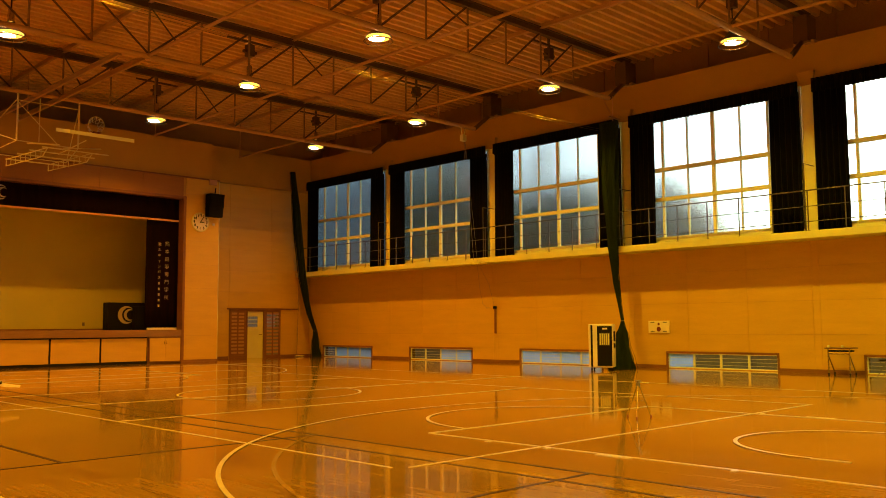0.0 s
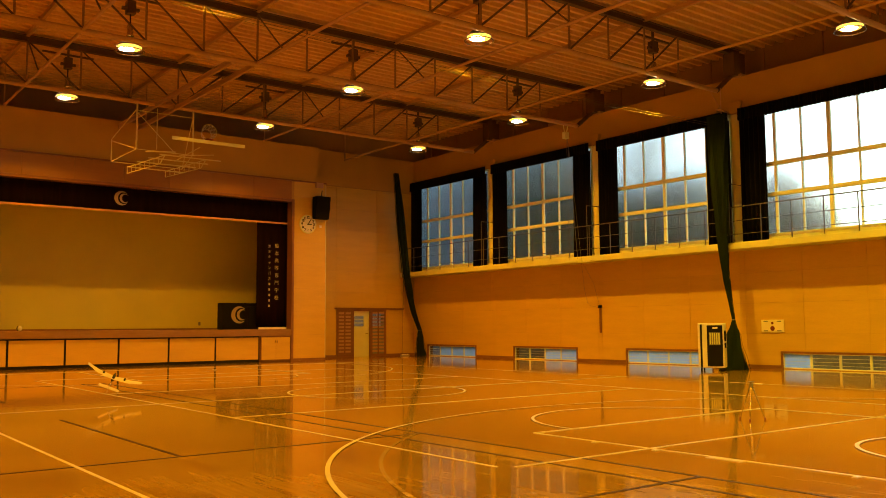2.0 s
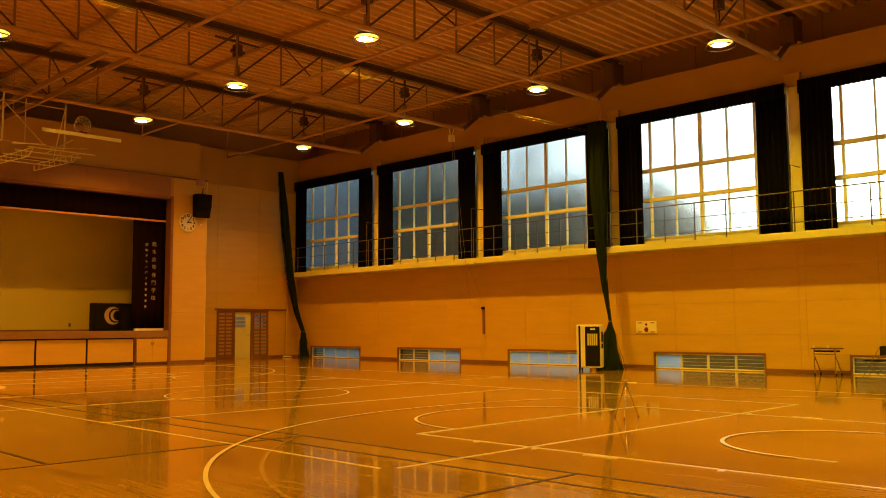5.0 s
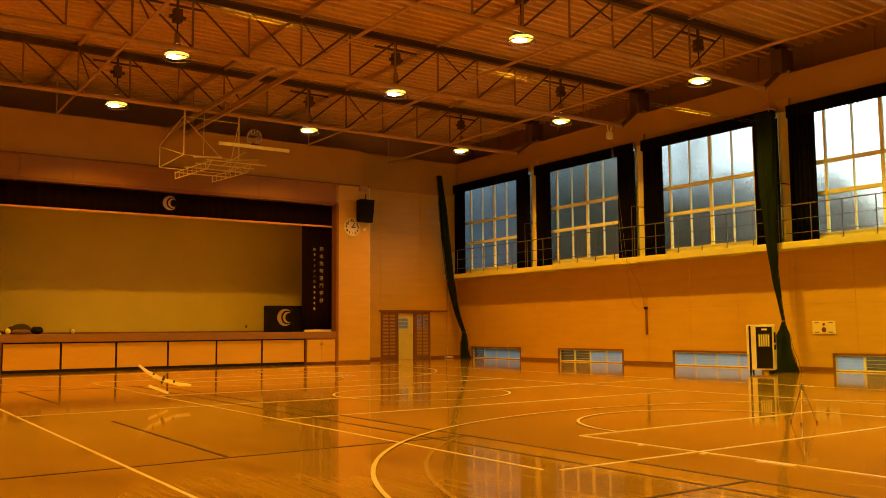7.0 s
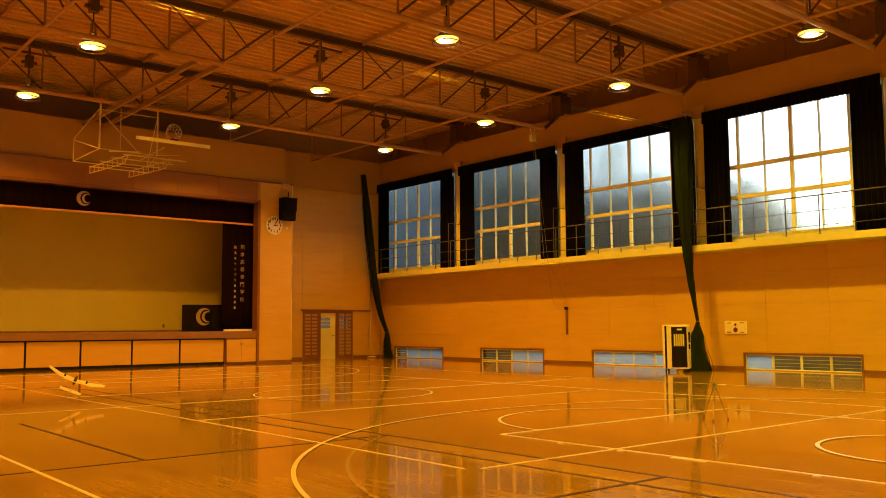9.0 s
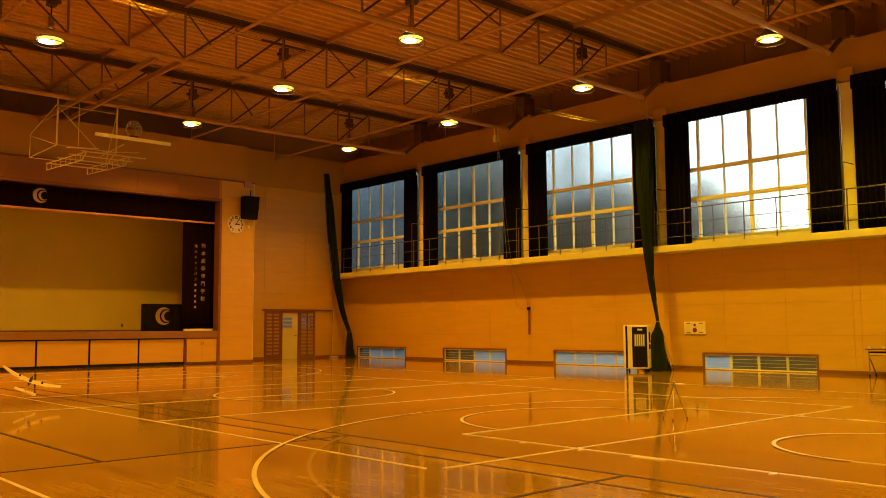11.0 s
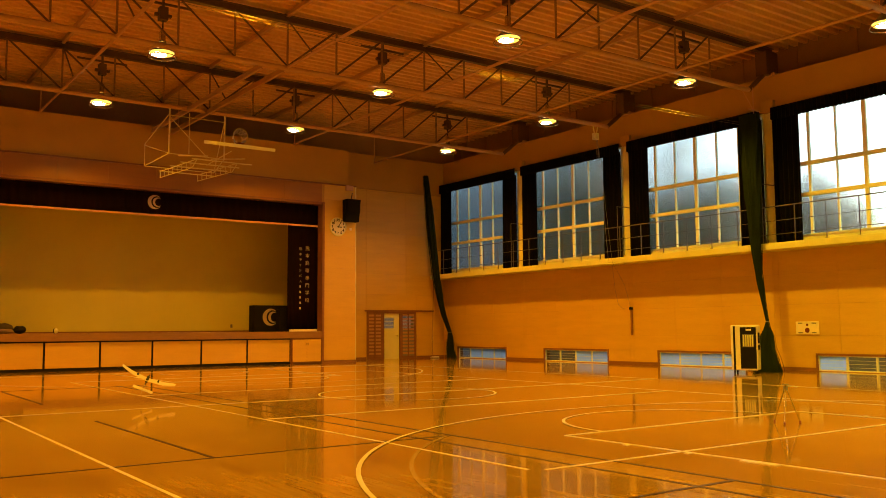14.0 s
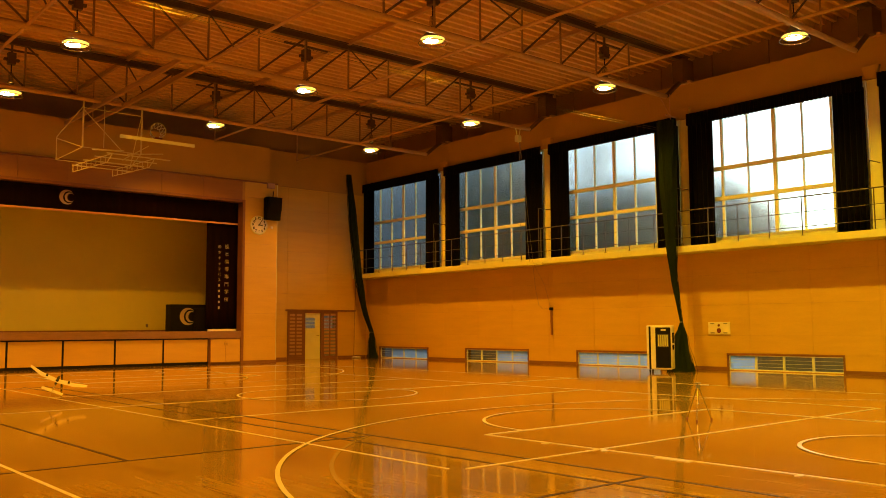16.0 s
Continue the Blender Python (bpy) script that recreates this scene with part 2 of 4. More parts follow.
def tube(bm, pts, r, n=8):
    """One connected round bar along a line of points."""
    pts = [Vector(p) for p in pts]
    ahead = (pts[1] - pts[0]).normalized()
    side = ahead.orthogonal().normalized()
    last = None
    for i, p in enumerate(pts):
        d = (pts[min(i + 1, len(pts) - 1)] - pts[max(i - 1, 0)]).normalized()
        side = (side - d * side.dot(d)).normalized()
        up = d.cross(side)
        ring = [bm.verts.new(p + r * (side * math.cos(2 * math.pi * k / n) + up * math.sin(2 * math.pi * k / n))) for k in range(n)]
        if last is None:
            bm.faces.new(ring[::-1])
        else:
            for k in range(n):
                bm.faces.new((last[k], last[(k + 1) % n], ring[(k + 1) % n], ring[k]))
        last = ring
    bm.faces.new(last)
    return bm


def lathe(bm, profile, n=24, m=Matrix()):
    rings = []
    for r, z in profile:
        rings.append([bm.verts.new(m @ Vector((r * math.cos(2 * math.pi * i / n), r * math.sin(2 * math.pi * i / n), z))) for i in range(n)])
    for a, b in zip(rings, rings[1:]):
        for i in range(n):
            bm.faces.new((a[i], a[(i + 1) % n], b[(i + 1) % n], b[i]))
    return bm


def part(name, bm, mat, parent=None, label="", smooth=False):
    me = bpy.data.meshes.new(name)
    bmesh.ops.recalc_face_normals(bm, faces=bm.faces)
    bm.to_mesh(me)
    bm.free()
    me.materials.append(mat)
    if smooth:
        for f in me.polygons:
            f.use_smooth = True
    ob = new(name, me)
    if parent is not None:
        ob.parent = parent
    if label:
        ob["label"] = label
    return ob


def thing(name, label, category, group="", at=None, kind=""):
    ob = new(name)
    ob.empty_display_size = 0.2
    tagged(ob, label, category, group, kind)
    if at is not None:
        ob.matrix_basis = at
    return ob


def structure(name, bm, mat, label, category):
    return tagged(part(name, bm, mat), label, category, kind="structure")


B = bmesh.new

# ---- floor, ground ----
floor = structure("floor", box(B(), (XL - 0.3, YB - 0.3, -0.2), (XW + 0.02, YD + 0.1, 0)), FLOOR_MAT, "glossy varnished wooden sports hall floor with painted court lines", "floor")
ground = structure("ground", box(B(), (-400, -400, -0.9), (400, 400, -0.25)), ASPHALT, "dull asphalt and grass ground outside the hall", "ground")


def strip(bm, a, b, w, z):
    a, b = Vector((*a, 0)), Vector((*b, 0))
    d = (b - a).normalized()
    n = Vector((-d.y, d.x, 0)) * w / 2
    lo = [bm.verts.new((*(p + s * n).xy, 0.0)) for p, s in ((a, 1), (b, 1), (b, -1), (a, -1))]
    hi = [bm.verts.new((v.co.x, v.co.y, z)) for v in lo]
    bm.faces.new(hi)
    for i in range(4):
        bm.faces.new((lo[i], lo[(i + 1) % 4], hi[(i + 1) % 4], hi[i]))


def arc(bm, c, r, a0, a1, w, z, n=64):
    prev = None
    for i in range(n + 1):
        a = radians(a0 + (a1 - a0) * i / n)
        cur = [bm.verts.new((c[0] + k * math.cos(a), c[1] + k * math.sin(a), z)) for k in (r - w / 2, r + w / 2)]
        if prev:
            bm.faces.new((prev[0], prev[1], cur[1], cur[0]))
        prev = cur


def court_line(a, b, mat=WHITE_LINE, w=0.04, z=0.004):
    bm = B()
    strip(bm, a, b, w, z)
    return part("court_line", bm, mat, floor)


def court_arc(c, r, a0, a1, mat=WHITE_LINE, w=0.046, z=0.005):
    bm = B()
    arc(bm, c, r, a0, a1, w, z)
    return part("court_line", bm, mat, floor)


VX0, VX1, VY0, VY1 = CX - 4.5, CX + 4.5, CY - 9, CY + 9
court_line((VX0, VY0 + 0.12), (VX0, VY1))
court_line((VX1, VY0), (VX1, VY1))
for y in (VY0, VY1):
    court_line((VX0 + 0.12, y), (VX1, y), z=0.006)
for y in (CY - 3, CY + 3):
    court_line((VX0, y), (VX1, y), z=0.006)
EY0, EY1, SX0, SX1 = 2.137, 28.19, 2.39, 17.52
court_line((SX0, EY0), (SX0, EY1))
court_line((SX1, EY0), (SX1, EY1))
court_line((SX0, EY0), (SX1, EY0), z=0.007)
court_line((SX0, EY1), (SX1, EY1), z=0.007)
court_line((SX0, CY), (SX1, CY), z=0.007)
court_arc((CX, CY), 1.8, 0, 360, z=0.008)
for end, s in ((EY0, 1), (EY1, -1)):
    fy, by = end + s * 5.8, end + s * 1.575
    for sx in (-1, 1):
        court_line((CX + sx * 2.45, end), (CX + sx * 2.45, fy), z=0.008)
        court_line((CX + sx * 6.6, end), (CX + sx * 6.6, by + s * 1.41), z=0.008)
        court_line((CX + sx * 1.3, by - s * 0.38), (CX + sx * 1.3, by), z=0.008)
        for k in (1.75, 3.05, 3.9, 4.75):
            court_line((CX + sx * 2.45, end + s * k), (CX + sx * 2.55, end + s * k), w=0.05 if k != 3.05 else 0.4, z=0.009)
    court_line((CX - 2.45, fy), (CX + 2.45, fy), z=0.009)
    court_arc((CX, fy), 1.8, 0 if s > 0 else 180, 180 if s > 0 else 360, z=0.010)
    court_arc((CX, by), 6.75, 12 if s > 0 else 192, 168 if s > 0 else 348, z=0.010)
    court_arc((CX, by), 1.3, 0 if s > 0 else 180, 180 if s > 0 else 360, z=0.010)
FADED_LINE = material("worn_line_paint", (0.40, 0.265, 0.052), rough=0.12, vary=0.3, scale=2.5, fine=30, bump=0.01)
court_arc((CX, EY0 + 1.575), 6.25, 124, 166, FADED_LINE, z=0.003)
for cxb in (3.42,):
    for dx in (-3.05, -2.57, 2.57, 3.05):
        court_line((cxb + dx, -1.5), (cxb + dx, 21.9), DARK_LINE, 0.04, 0.0025)
    for y in (4.76, 8.86, 21.6):
        court_line((cxb - 3.05, y), (cxb + 3.05, y), DARK_LINE, 0.04, 0.0032)
    court_line((cxb, 8.86), (cxb, 13.53), DARK_LINE, 0.04, 0.0032)
    court_line((cxb, 17.24), (cxb, 21.6), DARK_LINE, 0.04, 0.0032)
    court_line((cxb, -1.0), (cxb, 4.0), DARK_LINE, 0.04, 0.0032)

# ---- walls ----
LOW = [(b - 1.75, b + 1.75) for b in BAYS]
LOW[-1] = (28.79, 32.17)
LOW[2], LOW[3], LOW[4], LOW[1] = (11.07, 14.55), (17.0, 20.49), (22.91, 26.36), (5.2, 8.69)
WIN_Z0, WIN_Z1 = 3.97, 7.98
bm = B()
X0, X1 = XW + 0.02, XW + 0.27
ys = YB
for a, b in LOW:
    box(bm, (X0, ys, -0.2), (X1, a, 0.5))
    box(bm, (X0, a, -0.2), (X1, b, 0.02))
    ys = b
box(bm, (X0, ys, -0.2), (X1, YD + 0.25, 0.5))
box(bm, (X0, YB, 0.5), (X1, YD + 0.25, WIN_Z0))
for a, b in ((YB, -1.7), *((c - 0.18, c + 0.18) for c in COLS[1:]), (YD - 0.03, YD + 0.25)):
    box(bm, (X0 - 0.02, a, WIN_Z0), (X1, b, WIN_Z1))
box(bm, (X0 - 0.02, YB, WIN_Z1), (X1, YD + 0.25, WALL_TOP))
wall_east = structure("wall_east", bm, PAINT_WALL, "window wall with painted concrete above and wooden panels below", "wall")
bm = B()
box(bm, (XW + 0.9, YB, WALL_TOP - 0.3), (XW + 1.1, YD + 0.3, DECK + 0.3))
box(bm, (XW + 0.2, YB, WALL_TOP - 0.2), (XW + 0.95, YD + 0.3, WALL_TOP - 0.004))
for y in np.arange(YB + 1, YD, 1.97):
    box(bm, (XW + 0.86, y - 0.02, WALL_TOP), (XW + 0.9, y + 0.02, DECK))
structure("wall_upper_east", bm, SIDING, "dim recessed upper wall strip with vertical joints under the roof", "wall")
bm = B()
for c in COLS[1:]:
    box(bm, (XW - 0.06, c - 0.16, WIN_Z0 - 0.2), (XW, c + 0.16, WIN_Z1 - 0.05), 0.012)
part("pilaster", bm, CREAM, wall_east, "cream painted pilaster strips between the windows")
for c in COLS[1:]:
    bm = B()
    lo = [bm.verts.new((x, c + k, 7.95)) for x, k in ((XW - 0.06, -0.16), (XW - 0.06, 0.16), (XW, 0.16), (XW, -0.16))]
    hi = [bm.verts.new((x, c + k, 8.3)) for x, k in ((XW - 0.14, -0.24), (XW - 0.14, 0.24), (XW, 0.24), (XW, -0.24))]
    bm.faces.new(lo)
    bm.faces.new(hi)
    for i in range(4):
        bm.faces.new((lo[i], lo[(i + 1) % 4], hi[(i + 1) % 4], hi[i]))
    part("corbel", bm, PAINT_WALL, wall_east)

structure("wall_west", box(B(), (XL - 0.25, YB, -0.2), (XL, YD, DECK + 0.3)), WOOD_PANEL, "plain wooden panelled wall opposite the windows", "wall")
structure("wall_south", box(B(), (XL, YB - 0.25, -0.2), (XW + 1.1, YB, DECK + 0.3)), WOOD_PANEL, "plain wooden panelled rear wall of the hall", "wall")

# door wall, with the doorway cut through
DX0, DX1, DZ = 20.62, 21.44, 2.02
bm = B()
box(bm, (17.6, YD + 0.02, -0.2), (DX0, YD + 0.27, 7.55))
box(bm, (DX1, YD + 0.02, -0.2), (21.6, YD + 0.27, 7.55))
box(bm, (22.22, YD + 0.02, -0.2), (XW + 0.27, YD + 0.27, 7.55))
box(bm, (21.6, YD + 0.02, -0.2), (22.22, YD + 0.27, 1.36))
box(bm, (21.6, YD + 0.02, 1.95), (22.22, YD + 0.27, 7.55))
box(bm, (DX0, YD + 0.02, DZ), (DX1, YD + 0.27, 7.55))
box(bm, (DX0, YD + 0.02, -0.2), (DX1, YD + 0.27, -0.002))
box(bm, (17.6, YD - 0.02, 7.55), (XW + 0.27, YD + 0.27, WALL_TOP))
wall_north = structure("wall_north", bm, PAINT_WALL, "end wall beside the stage with wood boards and painted top", "wall")

# stage front wall with the proscenium opening
PX0, PX1, PXR, PXL = 3.07, 16.34, 17.9, 1.5
OPEN_TOP = 6.32
bm = B()
box(bm, (XL, YP + 0.02, -0.2), (PX0, YP + 0.3, 7.2))
box(bm, (PX1, YP + 0.02, -0.2), (PXR, YP + 0.3, 7.2))
box(bm, (PX0, YP + 0.02, OPEN_TOP), (PX1, YP + 0.3, 7.2))
box(bm, (PXR - 0.25, YP + 0.3, -0.2), (PXR, YD + 0.1, 7.2))
box(bm, (XL, YP + 0.10, 7.2), (PXR - 0.3, YP + 0.3, 8.67))
box(bm, (PXR - 0.5, YP + 0.3, 7.2), (PXR - 0.3, YD + 0.1, 8.67))
wall_stage = structure("wall_stage", bm, PAINT_WALL, "stage front wall with wood facing and painted upper strip", "wall")
bm = B()
box(bm, (XL, YP - 0.03, 7.16), (PXR + 0.01, YP + 0.1, 7.215))
part("ledge", bm, WOOD_TRIM, wall_stage)
bm = B()
box(bm, (PX0 - 0.1, YP - 0.03, STAGE), (PX0 + 0.008, YP + 0.34, OPEN_TOP + 0.1), 0.006)
box(bm, (PX1 - 0.008, YP - 0.062, 0), (PX1 + 0.1, YP + 0.34, OPEN_TOP + 0.1), 0.006)
box(bm, (PX0 + 0.008, YP - 0.026, OPEN_TOP - 0.008), (PX1 - 0.008, YP + 0.336, OPEN_TOP + 0.1), 0.006)
part("opening_trim", bm, WOOD_TRIM, wall_stage)
# wall above, closing the roof space
structure("wall_gable", box(B(), (XL, YD + 0.3, 8.4), (XW + 1.1, YD + 0.5, DECK + 0.3)), SIDING, "dim gable wall under the roof behind the stage", "wall")

# ---- roof ----
bm = B()
pitch, depth = 0.34, 0.16
prev = None
for i in range(int((YD + 0.4 - YB) / pitch) + 1):
    y = YB + i * pitch
    for dy, dz in ((0, 0), (0.11, 0), (0.14, depth), (0.31, depth)):
        cur = [bm.verts.new((x, y + dy, DECK + dz)) for x in (XL - 0.3, XW + 1.2)]
        if prev:
            bm.faces.new((prev[0], prev[1], cur[1], cur[0]))
        prev = cur
box(bm, (XL - 0.3, YB - 0.3, DECK + 0.19), (XW + 1.2, YD + 0.6, DECK + 0.29))
structure("ceiling", bm, DECK_MAT, "ribbed steel roof deck on exposed beams", "ceiling")

PURLINS = [CX + 0.36 + 4.6 * k for k in (-3, -2, -1, 0, 1, 2)]


def h_beam(bm, a, b, h, w, t=0.02):
    """An H section along x or y; z of a and b is its top."""
    (xa, ya, z), (xb, yb, _) = a, b
    if abs(xb - xa) > abs(yb - ya):
        for z0, z1, k in ((z - t, z, w / 2), (z - h, z - h + t, w / 2), (z - h + t, z - t, t / 2)):
            box(bm, (xa, ya - k, z0), (xb, ya + k, z1))
    else:
        for z0, z1, k in ((z - t, z, w / 2), (z - h, z - h + t, w / 2), (z - h + t, z - t, t / 2)):
            box(bm, (xa - k, ya, z0), (xa + k, yb, z1))
    return bm


BOT, TOP = 8.53, 10.03
truss = thing("roof_truss", "brown painted steel roof truss with tube bottom chord", "truss", "roof trusses", pose(0, 0, 0))
TX0, TX1 = XL + 0.9, 22.9
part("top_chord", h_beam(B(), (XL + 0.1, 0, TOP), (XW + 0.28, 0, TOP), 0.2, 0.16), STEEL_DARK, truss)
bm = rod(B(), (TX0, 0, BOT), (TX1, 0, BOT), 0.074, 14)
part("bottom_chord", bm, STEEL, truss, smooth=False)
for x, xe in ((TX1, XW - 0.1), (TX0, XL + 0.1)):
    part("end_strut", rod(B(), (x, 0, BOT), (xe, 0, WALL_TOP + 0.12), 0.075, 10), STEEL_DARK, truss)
PANEL = 4.6 / 3
nodes = [PURLINS[0] + PANEL * k for k in range(-1, 17)]
nodes = [x for x in nodes if TX0 < x < TX1 + 0.05]
for i, x in enumerate(nodes):
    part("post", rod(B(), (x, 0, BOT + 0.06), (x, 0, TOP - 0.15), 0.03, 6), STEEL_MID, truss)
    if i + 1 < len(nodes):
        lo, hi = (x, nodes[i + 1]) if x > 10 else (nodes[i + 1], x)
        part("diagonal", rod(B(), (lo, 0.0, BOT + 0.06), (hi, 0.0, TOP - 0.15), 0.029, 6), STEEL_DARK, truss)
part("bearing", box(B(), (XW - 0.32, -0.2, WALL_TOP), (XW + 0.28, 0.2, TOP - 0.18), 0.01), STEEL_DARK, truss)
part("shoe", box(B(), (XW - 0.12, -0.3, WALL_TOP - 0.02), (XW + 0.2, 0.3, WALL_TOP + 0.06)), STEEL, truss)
truss.matrix_basis = pose(0, COLS[0], 0)
for y in COLS[1:]:
    copy_thing(truss, pose(0, y, 0))
for x in PURLINS:
    tagged(part("purlin", box(B(), (x - 0.05, YB, DECK - 0.13), (x + 0.05, YD + 0.3, DECK - 0.004), 0.008), STEEL), "brown painted steel purlin carrying the ribbed roof deck", "beam", "purlins")
    if -2 < x < 22:
        pipe = rod(B(), (x, COLS[0], BOT + 0.02), (x, COLS[-1], BOT + 0.02), 0.045, 10)
        tagged(part("tie_pipe", pipe, STEEL), "brown painted steel tie pipe between the trusses", "pipe", "tie pipes")
        ye = YP - 0.4 if x < 17 else YD - 1.0
        pipe = rod(B(), (x, COLS[-1], BOT + 0.02), (x, ye, BOT + 0.02), 0.035, 10)
        rod(pipe, (x, ye - 0.02, BOT - 0.02), (x, ye - 0.02, TOP), 0.022, 8)
        tagged(part("tie_pipe", pipe, STEEL), "brown painted steel brace pipe towards the stage wall", "pipe", "tie pipes")
# sway rods from each bottom chord up to the next roof line
for y in COLS[1:]:
    for x in PURLINS[1:-1]:
        for sy in (-1,):
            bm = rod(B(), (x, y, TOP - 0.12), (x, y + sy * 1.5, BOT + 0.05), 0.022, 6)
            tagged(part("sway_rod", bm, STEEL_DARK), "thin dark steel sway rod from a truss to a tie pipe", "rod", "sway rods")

# ---- lamps ----
def high_bay(at):
    lamp = thing("high_bay_lamp", "lit high bay lamp with wire ring hung from the roof", "lamp", "high bay lamps", at)
    bm = lathe(B(), [(0.08, 0.30), (0.12, 0.26), (0.22, 0.15), (0.31, 0.06), (0.33, 0.04), (0.32, 0.045), (0.22, 0.13), (0.08, 0.25)], 24)
    part("reflector", bm, GREY, lamp, smooth=True)
    bm = lathe(B(), [(0.001, -0.035), (0.14, -0.025), (0.25, 0.0), (0.30, 0.04), (0.28, 0.055), (0.001, 0.07)], 24)
    part("lit_glass", bm, LAMP_GLOW, lamp, "glowing lamp glass", smooth=True)
    bm = lathe(B(), [(0.001, -0.072), (0.11, -0.064), (0.19, -0.035), (0.185, -0.01), (0.001, 0.0)], 20, pose(-0.09, -0.03, 0))
    part("bulb", bm, BULB_GLOW, lamp, "white hot bulb", smooth=True)
    bm = B()
    ring = [(0.36 * math.cos(a), 0.36 * math.sin(a), -0.06) for a in np.linspace(0, 2 * math.pi, 25)]
    tube(bm, ring, 0.013, 6)
    for k in range(6):
        a = k * math.pi / 3
        rod(bm, (0.36 * math.cos(a), 0.36 * math.sin(a), -0.06), (0.3 * math.cos(a), 0.3 * math.sin(a), 0.03), 0.006, 6)
    part("guard_ring", bm, CHROME, lamp)
    bm = lathe(B(), [(0.001, 0.62), (0.07, 0.62), (0.08, 0.58), (0.08, 0.36), (0.10, 0.33), (0.001, 0.33)], 16)
    part("socket_housing", bm, CHROME, lamp, smooth=True)
    part("cable", rod(B(), (0, 0, 0.6), (0, 0, 0.95), 0.018, 6), BLACK, lamp)
    bm = box(B(), (-0.11, -0.11, 0.9), (0.11, 0.11, 1.25), 0.015)
    box(bm, (-0.22, -0.05, 1.0), (0.22, 0.05, 1.08), 0.01)
    part("winch", bm, STEEL_DARK, lamp)
    bm = box(B(), (-0.75, -0.025, 1.32), (0.75, 0.025, 1.37))
    box(bm, (-0.03, -0.03, 1.25), (0.03, 0.03, TOP - 8.42))
    part("hanger_bar", bm, STEEL_DARK, lamp)
    return lamp


LAMPS = [(x, y + 0.32) for y in COLS for x in (0.25, 6.95, 13.6, 20.3)]
first = high_bay(pose(LAMPS[0][0], LAMPS[0][1], 8.40))
for x, y in LAMPS[1:]:
    copy_thing(first, pose(x, y, 8.40))
for x, y in LAMPS:
    light = new("lamp_light", bpy.data.lights.new("lamp_light", "AREA"))
    light.data.shape, light.data.size = "DISK", 0.24
    light.data.spread = radians(132)
    # added tint: light near the windows and rear is yellower, though the lamps look alike
    yellow_shift = max(0.0, min(1.0, (x - 3) / 13)) * max(0.0, min(1.0, (25 - y) / 17))
    light.data.energy, light.data.color = LAMP_POWER, (1.0 - 0.05 * yellow_shift, 0.372 + 0.22 * yellow_shift, 0.003 + 0.012 * yellow_shift)
    light.location = (x - 0.09, y - 0.03, 8.40 - 0.08)

# ---- upper windows ----
def window(name, yc):
    w = thing(name, "tall cream metal window with frosted panes in three rows", "window", "upper windows", pose(XW + 0.12, yc, 0), "structure")
    half, step = 2.72, 0.865
    bm = B()
    for a, b in (((-0.05, -half, WIN_Z0), (0.05, half, WIN_Z0 + 0.09)), ((-0.05, -half, WIN_Z1 - 0.06), (0.05, half, WIN_Z1)),
                 ((-0.05, -half, WIN_Z0 + 0.09), (0.05, -half + 0.07, WIN_Z1 - 0.06)), ((-0.05, half - 0.07, WIN_Z0 + 0.09), (0.05, half, WIN_Z1 - 0.06))):
        box(bm, a, b)
    part("frame", bm, ALU, w)
    for z in (5.25, 6.19):
        part("transom", box(B(), (-0.06, -half + 0.07, z - 0.06), (0.05, half - 0.07, z + 0.06), 0.006), ALU, w)
    for k in range(-3, 4):
        t = {0: 0.055, 1: 0.02, 2: 0.036, 3: 0.03}[abs(k)]
        y = max(-half + 0.07 + t, min(half - 0.07 - t, k * step))
        part("mullion", box(B(), (-0.042, y - t, WIN_Z0 + 0.09), (0.042, y + t, WIN_Z1 - 0.06), 0.004), ALU, w)
    for z0, z1 in ((4.06, 5.205), (5.295, 6.145), (6.235, 7.92)):
        for k in range(-3, 3):
            g = part("pane", box(B(), (-0.004, k * step + 0.02, z0), (0.004, (k + 1) * step - 0.02, z1)), FROSTED, w, "frosted glass pane")
            g.visible_shadow = False
    part("sill", box(B(), (-0.16, -half, WIN_Z0 - 0.14), (-0.02, half, WIN_Z0 - 0.01), 0.01), CREAM, w)
    return w


for i, yc in enumerate(BAYS):
    window("window_%d" % (i + 1), yc)


def drape(name, mat, p0, p1, z0, z1, label, category, group, fold=0.16, deep=0.055, hem=0.0, seed=1):
    """A pleated cloth between two points of the plan, of some thickness."""
    rnd = random.Random(seed)
    a, b = Vector(p0), Vector(p1)
    length = (b - a).length
    d = (b - a) / length
    n = Vector((-d.y, d.x))
    cols = max(8, int(length / fold * 8))
    rows = 6
    ph = [rnd.uniform(-0.5, 0.5) for _ in range(cols + 1)]
    bm = B()
    sheets = []
    for side in (-0.012, 0.012):
        grid = []
        for j in range(rows + 1):
            s = j / rows
            line = []
            for i in range(cols + 1):
                u = i / cols * length
                amp = deep * (0.55 + 0.45 * s)
                off = amp * math.sin(2 * math.pi * u / fold + 0.5 * math.sin(u * 3.1 + seed)) + 0.012 * ph[i] * s
                q = a + d * u + n * (off + side)
                z = z1 - (z1 - z0) * s
                if j == rows and hem:
                    z += hem * abs(math.sin(math.pi * u / fold))
                line.append(bm.verts.new((q.x, q.y, z)))
            grid.append(line)
        sheets.append(grid)
    for grid in sheets:
        for j in range(rows):
            for i in range(cols):
                bm.faces.new((grid[j][i], grid[j][i + 1], grid[j + 1][i + 1], grid[j + 1][i]))
    f, g = sheets
    for i in range(cols):
        for j in (0, rows):
            bm.faces.new((f[j][i], f[j][i + 1], g[j][i + 1], g[j][i]))
    for j in range(rows):
        for i in (0, cols):
            bm.faces.new((f[j][i], f[j + 1][i], g[j + 1][i], g[j][i]))
    ob = part(name, bm, mat, smooth=True)
    return tagged(ob, label, category, group)


